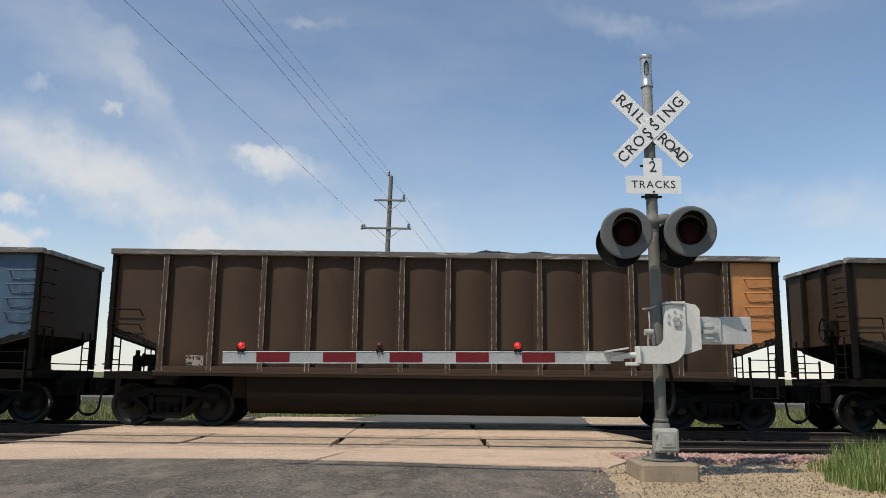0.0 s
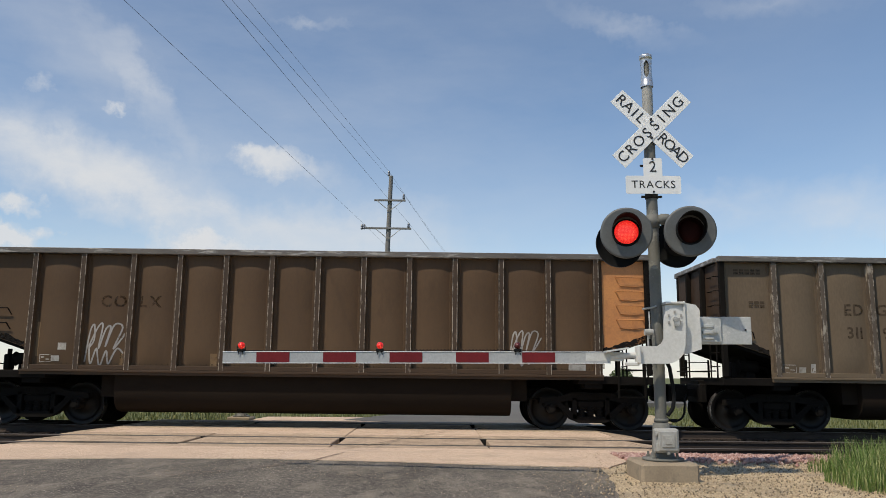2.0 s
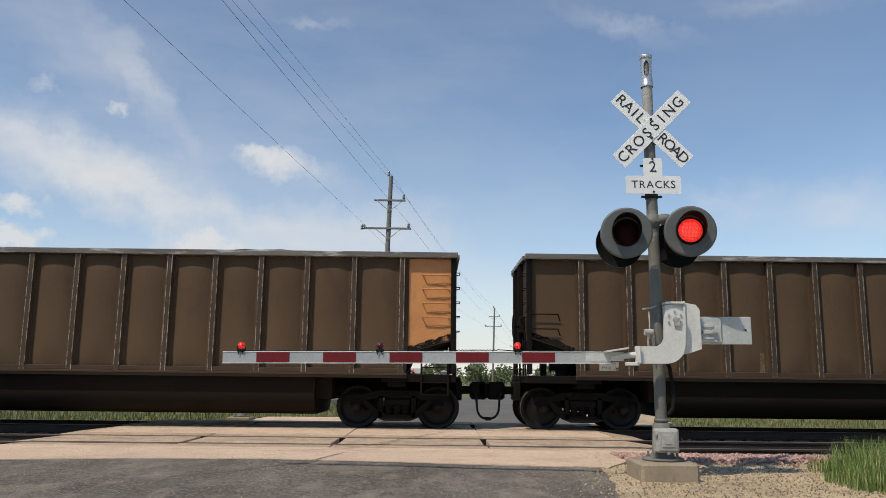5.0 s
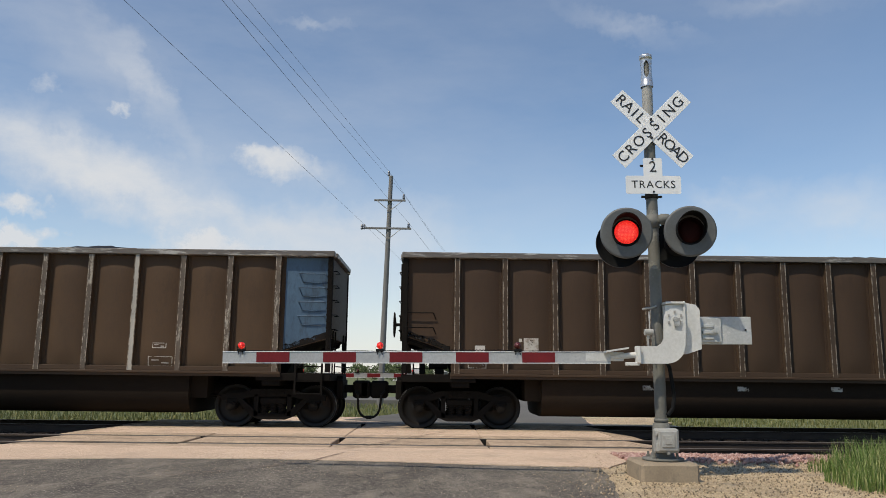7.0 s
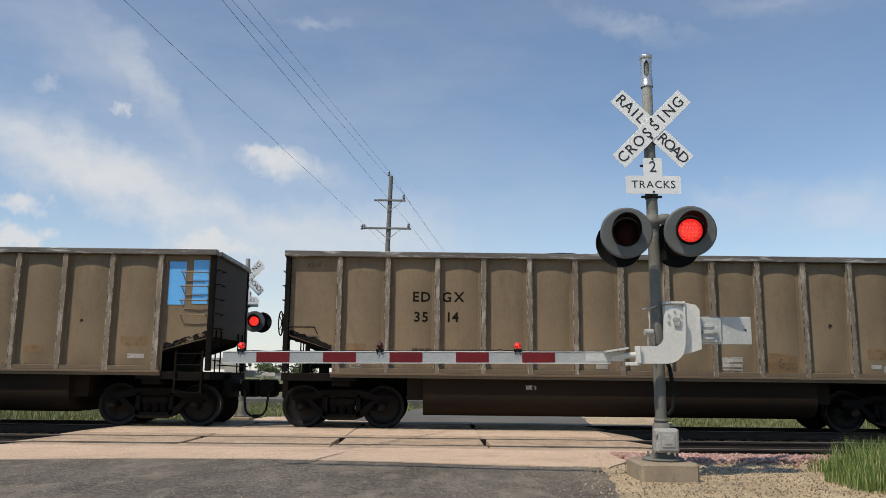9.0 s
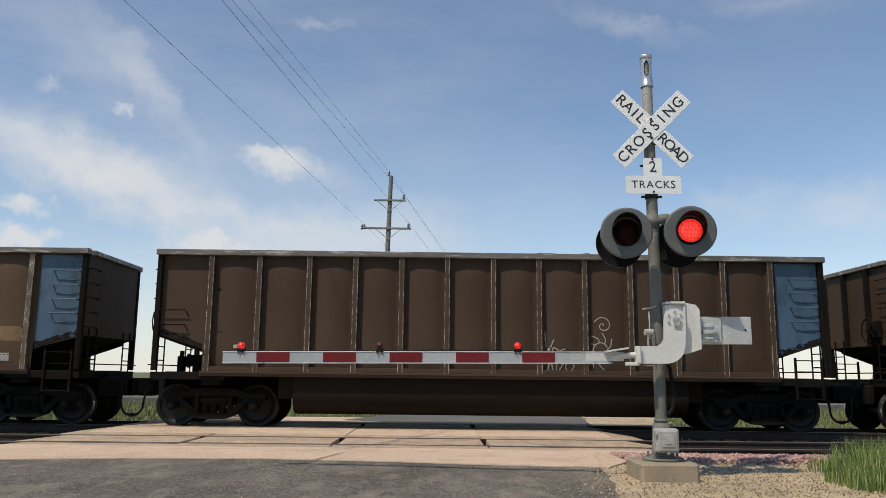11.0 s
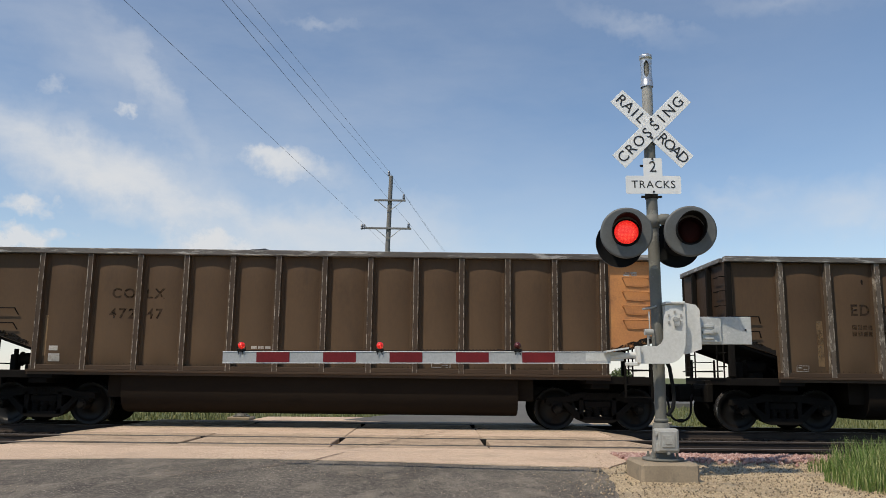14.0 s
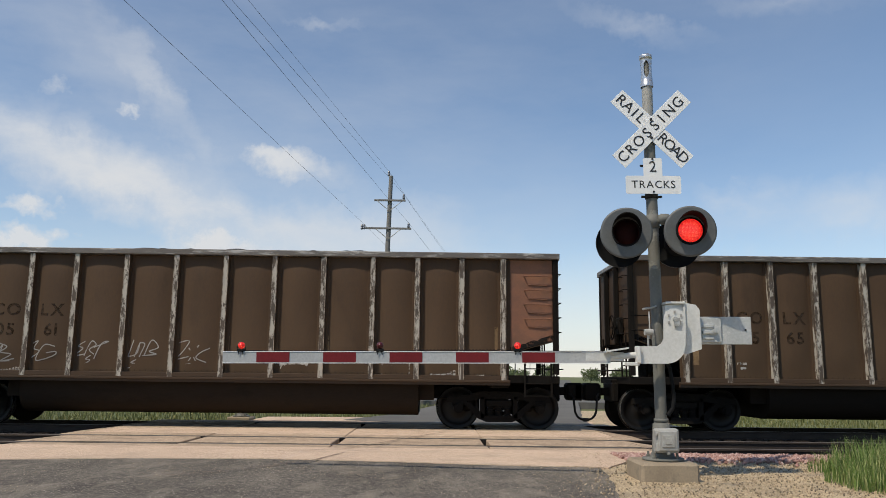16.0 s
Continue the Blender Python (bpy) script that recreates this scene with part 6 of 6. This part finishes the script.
    for face in (0, 1):
        for side in (-1, 1):
            x = -0.425 if side < 0 else 0.345
            x = -x if face else x
            m = pose(x, -0.36, 2.885 + 0.012 * side, 2, 0, -11) if not face else pose(-x + (0.08 if side < 0 else 0.046), 0.36, 2.858, 0, 0, 180 - 4 * side)
            fl = part("flasher", disc, s, m, "dark grey flasher with round background disc")
            part("hood", hood, fl, pose(0, -0.002, 0.015), "black visor hood")
            ln = part("lens", lens, fl, pose(0, -0.006, 0.006), "round red diode lens")
            ln["beat"] = side * (-1 if face else 1)
    # gate mechanism
    b = MB()
    o = [(0.06, 2.02), (0.27, 2.06), (0.43, 2.03), (0.475, 1.97), (0.48, 1.50), (0.30, 1.44), (0.06, 1.50)]
    b.prism(o, -0.16, 0.30)
    b.box(0.05, 0.29, -0.20, 0.25, 2.035, 2.065, ch=0.008)
    b.box(0.275, 0.30, -0.185, -0.15, 1.55, 2.07, ch=0.006)
    part("mechanism_box", b.mesh("mechanism_box", M_WHITE), s, label="white painted gate mechanism case")
    b = MB()
    o = [(-0.30, 1.53), (-0.30, 1.325), (0.00, 1.325)]
    o += [(0.03 + 0.23 * math.sin(t), 1.555 - 0.23 * math.cos(t)) for t in [radians(a) for a in range(0, 91, 15)]]
    o += [(0.275, 1.80)] + [(0.145 + 0.13 * math.cos(t), 1.85 + 0.13 * math.sin(t)) for t in [radians(a) for a in range(0, 181, 20)]]
    o += [(0.005, 1.62), (-0.03, 1.56), (-0.08, 1.53)]
    b.prism(o, -0.245, -0.225)
    part("arm_bracket", b.mesh("arm_bracket", M_WHITE), s, label="white curved gate arm bracket")
    b = MB().tube((0.145, -0.28, 1.85), (0.145, -0.15, 1.85), 0.028, 12)
    for i in range(6):
        t = math.tau * (i + 0.5) / 6
        b.box(0.145 + 0.085 * math.cos(t) - 0.010, 0.145 + 0.085 * math.cos(t) + 0.010, -0.258, -0.244, 1.85 + 0.085 * math.sin(t) - 0.017, 1.85 + 0.085 * math.sin(t) + 0.017)
    b.box(0.13, 0.20, -0.272, -0.256, 1.77, 1.86)
    part("pivot_hub", b.mesh("pivot_hub", M_GALV), s, label="steel pivot with ring of bolts")
    b = MB().box(0.47, 1.135, -0.05, -0.025, 1.56, 1.895, ch=0.006)
    b.box(0.47, 0.76, -0.075, -0.05, 1.585, 1.88, ch=0.006)
    b.box(0.48, 0.66, -0.10, -0.075, 1.76, 1.80, ch=0.004)
    b.box(0.52, 0.70, -0.11, -0.075, 1.685, 1.725, ch=0.004)
    b.tube((0.66, -0.125, 1.72), (0.66, -0.07, 1.72), 0.022, 8)
    b.box(0.52, 0.66, -0.09, -0.075, 1.62, 1.66, ch=0.004)
    b.tube((1.06, -0.06, 1.735), (1.06, -0.04, 1.735), 0.012, 8, 1)
    part("counterweight", b.mesh("counterweight", M_CWT, M_BLACK), s, label="galvanised counterweight plate")
    b = MB().box(-0.47, -0.19, -0.30, -0.17, 1.545, 1.565, 0, at=pose(0, 0, 0.0, 0, -9, 0))
    b.box(-0.46, -0.30, -0.27, -0.20, 1.30, 1.34, ch=0.006)
    b.box(-0.33, -0.29, -0.30, -0.17, 1.33, 1.53, ch=0.006)
    part("arm_adapter", b.mesh("arm_adapter", M_WHITE), s)
    b = MB().tube((-0.20, -0.16, 1.70), (-0.10, -0.16, 1.70), 0.038, 14)
    b.tube((-0.16, -0.16, 1.52), (-0.16, -0.16, 1.70), 0.012, 8)
    b.path([(-0.12, -0.10, 1.95), (-0.13, -0.14, 1.80), (-0.14, -0.15, 1.62)], 0.009, 6)
    b.path([(-0.20, -0.12, 1.98), (-0.08, -0.08, 2.0), (-0.02, -0.07, 2.02)], 0.014, 6)
    part("small_fittings", b.mesh("small_fittings", M_GALV), s)
    b = MB().path([(0.04, -0.08, 1.42), (0.10, -0.10, 1.28), (0.135, -0.07, 1.08), (0.15, -0.06, 0.92), (0.125, -0.07, 0.80), (0.06, -0.08, 0.72)], 0.024, 8)
    part("cable_conduit", b.mesh("cable_conduit", M_HOOD), s, label="black flexible cable")
    # gate arm with stripes and lamps
    arm = part("gate_arm", MB().box(-5.225, -0.62, -0.170, -0.150, 1.288, 1.414, ch=0.004).mesh("gate_arm", M_ARM), s, None, "white gate arm with red stripes")
    arm.matrix_basis = pose(-2.9, 0, 1.391) @ pose(0, 0, 0, 0, -0.10, 0) @ pose(2.9, 0, -1.35)
    red = MB().box(-0.195, 0.195, -0.1745, -0.146, 1.292, 1.411).mesh("stripe", M_RED)
    for i in range(5):
        part("stripe", red, arm, pose(-4.63 + i * 0.788, 0, 0), "dark red stripe")
    edge = MB().box(-5.225, -0.62, -0.176, -0.144, 1.281, 1.289).box(-5.225, -0.62, -0.176, -0.144, 1.414, 1.422)
    part("edge_rail", edge.mesh("edge_rail", M_SIGN), arm)
    b = MB().box(-0.92, -0.46, -0.172, -0.135, 1.31, 1.415, ch=0.005)
    b.tube((-0.62, -0.15, 1.355), (-0.30, -0.19, 1.385), 0.035, 10)
    for i in range(4):
        b.box(-0.90 + i * 0.10, -0.885 + i * 0.10, -0.178, -0.17, 1.395, 1.41)
    part("arm_sleeve", b.mesh("arm_sleeve", M_WHITE), arm)
    gl, tl = gate_lens_mesh(), tip_lens_mesh()
    for i, x in enumerate((-5.01, -3.365, -1.725)):
        b = MB().box(-0.045, 0.045, -0.03, 0.03, -0.035, 0.0, ch=0.006)
        b.lathe([(-0.014, 0.052), (0.014, 0.052)], 18)
        b.path([(-0.02, -0.03, -0.02), (-0.03, -0.03, -0.07)], 0.005, 5).path([(0.02, -0.03, -0.02), (0.03, -0.03, -0.07)], 0.005, 5)
        lp = part("gate_lamp", b.mesh("gate_lamp", M_HOOD), arm, pose(x, -0.158, 1.452), "small red gate lamp")
        ln = part("gate_lens", tl if i == 0 else gl, lp, pose(0, 0, 0.04))
        ln["beat"] = (0, -1, 1)[i]
    w = MB()
    pts = [(-5.0 + i * 0.16, -0.155, 1.427 + 0.004 * math.sin(i * 2.4)) for i in range(13)]
    pts += [(-2.95 + i * 0.021, -0.155, 1.430 + (0.014 if i % 2 else 0.0)) for i in range(48)] + [(-1.75, -0.155, 1.428), (-0.7, -0.155, 1.426)]
    w.path(pts, 0.0055, 5)
    part("lamp_cable", w.mesh("lamp_cable", M_HOOD), arm, label="thin grey cable along the arm")
    return s


near_signal = crossing_signal()
far_signal = copy_thing(near_signal, pose(-5.66, 23.0, -0.29, 0, 0.5, 180))
for ob in [o for o in near_signal.children_recursive if o.get("back") or (o.parent and o.parent.get("back"))]:
    bpy.data.objects.remove(ob)
for ob in far_signal.children_recursive:
    if ob.name.startswith("slotted_cap"):
        bpy.data.objects.remove(ob)
for ob in far_signal.children:
    if ob.get("back"):
        ob.location.z += 0.06
    elif ob.name.startswith("flasher"):
        ob.location.z += 0.09
tagged(far_signal, "grey crossing mast beyond the tracks with lowered striped gate")
# the beat of each signal: when its first lamp of the pair comes on
NEAR_BEAT = [0.07 + 1.197 * n if n <= 7 else 8.449 + 1.216 * (n - 7) for n in range(-1, 16)]
NEAR_BEAT[3] -= 0.02
NEAR_BEAT[13] += 0.045
for sig, starts in ((near_signal, NEAR_BEAT), (far_signal, NEAR_BEAT)):
    for ob in sig.children_recursive:
        beat = ob.get("beat")
        if beat:
            turns = []
            for a, b in zip(starts, starts[1:]):
                pause = 0.055 if 10.5 < a < 11.0 else 0.0
                turns += [(a - 0.015 if "gate" in ob.name else a, 1), (a + 0.62 - pause, 0)] if beat > 0 else [(a + 0.63 - 1.4 * pause if "gate" in ob.name else a + 0.63 + pause, 1), (b - 0.015, 0)]
            flashing.append((ob, turns, ob.matrix_basis.copy()))


def foundation(m, label):
    f = thing("foundation", m, label, "foundation", "signal foundations")
    part("concrete_block", MB().box(-0.335, 0.335, -0.34, 0.38, -0.45, 0.195, ch=0.03).mesh("concrete_block", M_CONC), f)
    return f


foundation(pose(2.705, BY, 0), "square weathered concrete block under the signal mast")
foundation(pose(-5.66, 23.0, -0.29), "square concrete block under the mast beyond the tracks")


# ---- pole line ----
SPAN = Vector((11.06, 76.0, 0.0))
FOOT = Vector((-2.68, 38.0, -0.45))
ATTACH = [(-0.98, 8.95), (1.24, 9.05), (0.97, 10.52), (0.18, 11.72)]


def utility_pole():
    p = thing("utility_pole", Matrix.Translation(FOOT), "weathered grey wooden utility pole with two cross arms", "utility pole", "poles of the line")
    lean = 0.30 / 11.6
    part("pole", MB().tube((0, 0, -0.3), (11.6 * lean, 0, 11.6), 0.165, 14, 0, 0.105).mesh("pole", M_POLE), p)
    for z, x0, x1 in ((8.86, -1.15, 1.15), (10.30, -0.78, 0.80)):
        c = z * lean
        arm = part("cross_arm", MB().box(c + x0, c + x1, -0.18, -0.08, z - 0.045, z + 0.045, ch=0.008).mesh("cross_arm", M_POLE), p)
        b = MB()
        for s in (-1, 1):
            b.path([(c + s * 0.62, -0.20, z - 0.05), (c + s * 0.05, -0.17, z - 0.52)], 0.018, 6)
        part("brace", b.mesh("brace", M_GALV), p)
    ins = MB().lathe([(0.0, 0.02), (0.02, 0.06), (0.08, 0.07), (0.10, 0.045), (0.16, 0.065), (0.20, 0.05), (0.26, 0.045), (0.28, 0.0)], 12, 0, "z")
    ins = ins.mesh("insulator", M_INSUL)
    for x, z in ATTACH:
        part("insulator", ins, p, pose(x, -0.14 if z < 11 else 0, z - 0.16 if z < 11 else z - 0.12))
    part("insulator", ins, p, pose(-1.10, -0.14, 8.78))
    return p


up = utility_pole()
for n in (1, 2, 3, 4):
    copy_thing(up, Matrix.Translation(FOOT + SPAN * n))
for (x, z), back in zip(ATTACH, (-12.51, -11.28, -14.29, -14.31)):
    b = MB()
    for n in range(-1, 4):
        a = FOOT + SPAN * n + Vector((x, -0.14, z + 0.1))
        e = a + SPAN
        if n < 0:
            a = Vector((back, -38.0, a.z))
        pts = [a.lerp(e, i / 14) - Vector((0, 0, 4 * (0.75 if n >= 0 else 0.04) * (i / 14) * (1 - i / 14))) for i in range(15)]
        b.path(pts, 0.0052 if n < 1 else 0.011, 5)
    thing("overhead_wire", Matrix(), "thin dark overhead power wire between wooden poles", "wire", "overhead wires", me=b.mesh("overhead_wire", M_WIRE))


# ---- distance ----
def tree(m, seed, h, w, label):
    rng = random.Random(seed)
    t = thing("tree", m, label, "tree", "trees in the distance")
    b = MB().tube((0, 0, -0.3), (0, 0, h * 0.45), h * 0.035, 8, 0, h * 0.022)
    tips = []
    for i in range(9):
        a, z0 = rng.uniform(0, 6.28), h * rng.uniform(0.1, 0.4)
        e = Vector((math.cos(a) * w * rng.uniform(0.25, 0.42), math.sin(a) * w * rng.uniform(0.25, 0.42), h * rng.uniform(0.28, 0.85)))
        b.tube((0, 0, z0), e, h * 0.015, 6, 0, h * 0.006)
        tips.append(e)
    tips.append(Vector((0, 0, h * 0.85)))
    part("trunk", b.mesh("trunk", M_BARK), t)
    v, f = [], []
    for e in tips:
        for _ in range(150):
            d = Vector((rng.gauss(0, 1), rng.gauss(0, 1), rng.gauss(0, 0.8)))
            c = e + d.normalized() * w * 0.24 * rng.random() ** 0.4
            if c.z < h * 0.06:
                continue
            r = w * rng.uniform(0.018, 0.042)
            mm = Euler((rng.uniform(0, 6), rng.uniform(0, 6), rng.uniform(0, 6))).to_matrix()
            o = len(v)
            v += [tuple(c + mm @ Vector(q) * r) for q in ((-1, -0.5, 0), (0, -0.8, 0.2), (1, -0.3, 0), (0.7, 0.6, -0.2), (-0.4, 0.8, 0.1))]
            f.append((o, o + 1, o + 2, o + 3, o + 4))
    part("crown", raw_mesh("crown", v, f, M_LEAF), t)


for i, (x, y, h, w) in enumerate([(6.5, 118, 3.6, 5.0), (11.0, 126, 2.9, 5.5), (-1.5, 190, 6.2, 6.5), (3.0, 200, 4.6, 6.0), (-9.0, 190, 4.0, 6.0), (-14, 210, 5.0, 7), (-22, 220, 4.2, 7), (33, 235, 5.0, 6.5), (26, 240, 3.4, 5.5), (-34, 200, 4.4, 7), (48, 240, 3.6, 6), (60, 250, 4.0, 7), (-50, 230, 4.8, 8)]):
    tree(pose(x, y, -0.45), 60 + i, h, w, "round green tree in spring leaf far across the field" if i > 1 else "low green bush beside the far road")


def shed(m):
    s = thing("farm_building", m, "low white farm building with grey roof in the distance", "building", "farm buildings")
    part("wall", MB().box(-4, 4, -2.5, 2.5, -0.2, 2.3).mesh("wall", M_WHITE), s)
    part("roof", MB().add([(-4.2, -2.8, 2.2), (4.2, -2.8, 2.2), (4.2, 0, 3.5), (-4.2, 0, 3.5), (-4.2, 2.8, 2.2), (4.2, 2.8, 2.2)], [(0, 1, 2, 3), (3, 2, 5, 4), (0, 3, 4), (1, 5, 2)]).mesh("roof", M_GALV), s, label="grey metal roof")
    part("door", MB().box(-1.2, 1.2, -2.54, -2.5, -0.1, 1.9).mesh("door", M_GALV), s)
    for x in (-3, 2.6):
        part("window", MB().box(x - 0.4, x + 0.4, -2.54, -2.5, 0.9, 1.7).mesh("window", M_HOOD), s)


shed(pose(-8.0, 225, -0.45, 0, 0, 8))


def grain_bin(m, r, h):
    b = thing("grain_bin", m, "dark grey cylindrical metal grain bin in the distance", "grain bin", "grain bins")
    part("wall", MB().tube((0, 0, -0.2), (0, 0, h), r, 16).mesh("wall", M_DISC), b)
    part("roof", MB().tube((0, 0, h), (0, 0, h + r * 0.35), r * 1.05, 16, 0, r * 0.2).mesh("roof", M_GALV), b, label="low grey cone roof")


grain_bin(pose(1.9, 168, -0.45), 0.75, 2.4)
grain_bin(pose(3.5, 171, -0.45), 0.7, 1.6)


# ---- what moves ----
RUN = [(0.0, 0.0), (1.5, 22.13), (3.5, 51.65), (7.0, 103.45), (9.0, 133.235), (12.5, 185.06), (14.5, 215.19), (16.0, 237.83)]


def run_at(t):
    """How far the train has come at t seconds."""
    return float(np.interp(t, [a for a, _ in RUN], [b for _, b in RUN]))


def motions():
    for k, car in trains.items():
        rows = [(t, pose(0.22 - k * PITCH + s, TRACKS[1], 0)) for t, s in RUN]
        walk(car, rows)
        walk(loads[k], rows)
        # wheels turn while the car passes the crossing
        turning = [i / FPS for i in range(0, 16 * FPS + 1) if abs(0.22 - k * PITCH + run_at(i / FPS)) < 19]
        for ws, x, face in wheelsets[k]:
            seq = [(t, math.degrees(face * run_at(t) / 0.457)) for t in turning]
            if seq[0][0] > 0:
                seq.insert(0, (0.0, seq[0][1]))
            if seq[-1][0] < 16:
                seq.append((16.0, seq[-1][1]))
            walk(ws, [(t, pose(x, 0, 0.457) @ Matrix.Rotation(radians(a), 4, "Y")) for t, a in seq])
    sky_rows = [(0.0, pose(0, 0, 0)), (8.0, pose(0, 0, 0, 0, 0, -0.5)), (16.0, pose(0, 0, 0, 0, 0, -1.05))]
    walk(clouds, sky_rows)
    for lens, turns, base in flashing:
        walk(lens, flash_rows(turns, base))


def flash_rows(turns, base):
    """The two-faced lens turns its lit face out, or its dark face, at each of these times."""
    state = [lit for t, lit in turns if t - 0.06 <= 0.0][-1]
    angle = 0.0 if state else 180.0
    rows = [(0.0, angle)]
    for t, lit in turns:
        if t - 0.06 <= 0.0 or t + 0.06 >= 16.0:
            continue
        for i in range(4):
            rows.append((t + (i - 1.5) / FPS, angle + 60.0 * i))
        angle += 180.0
    rows.append((16.0, angle))
    return [(t, base @ pose(0, 0, 0, 0, 0, a)) for t, a in rows]


motions()
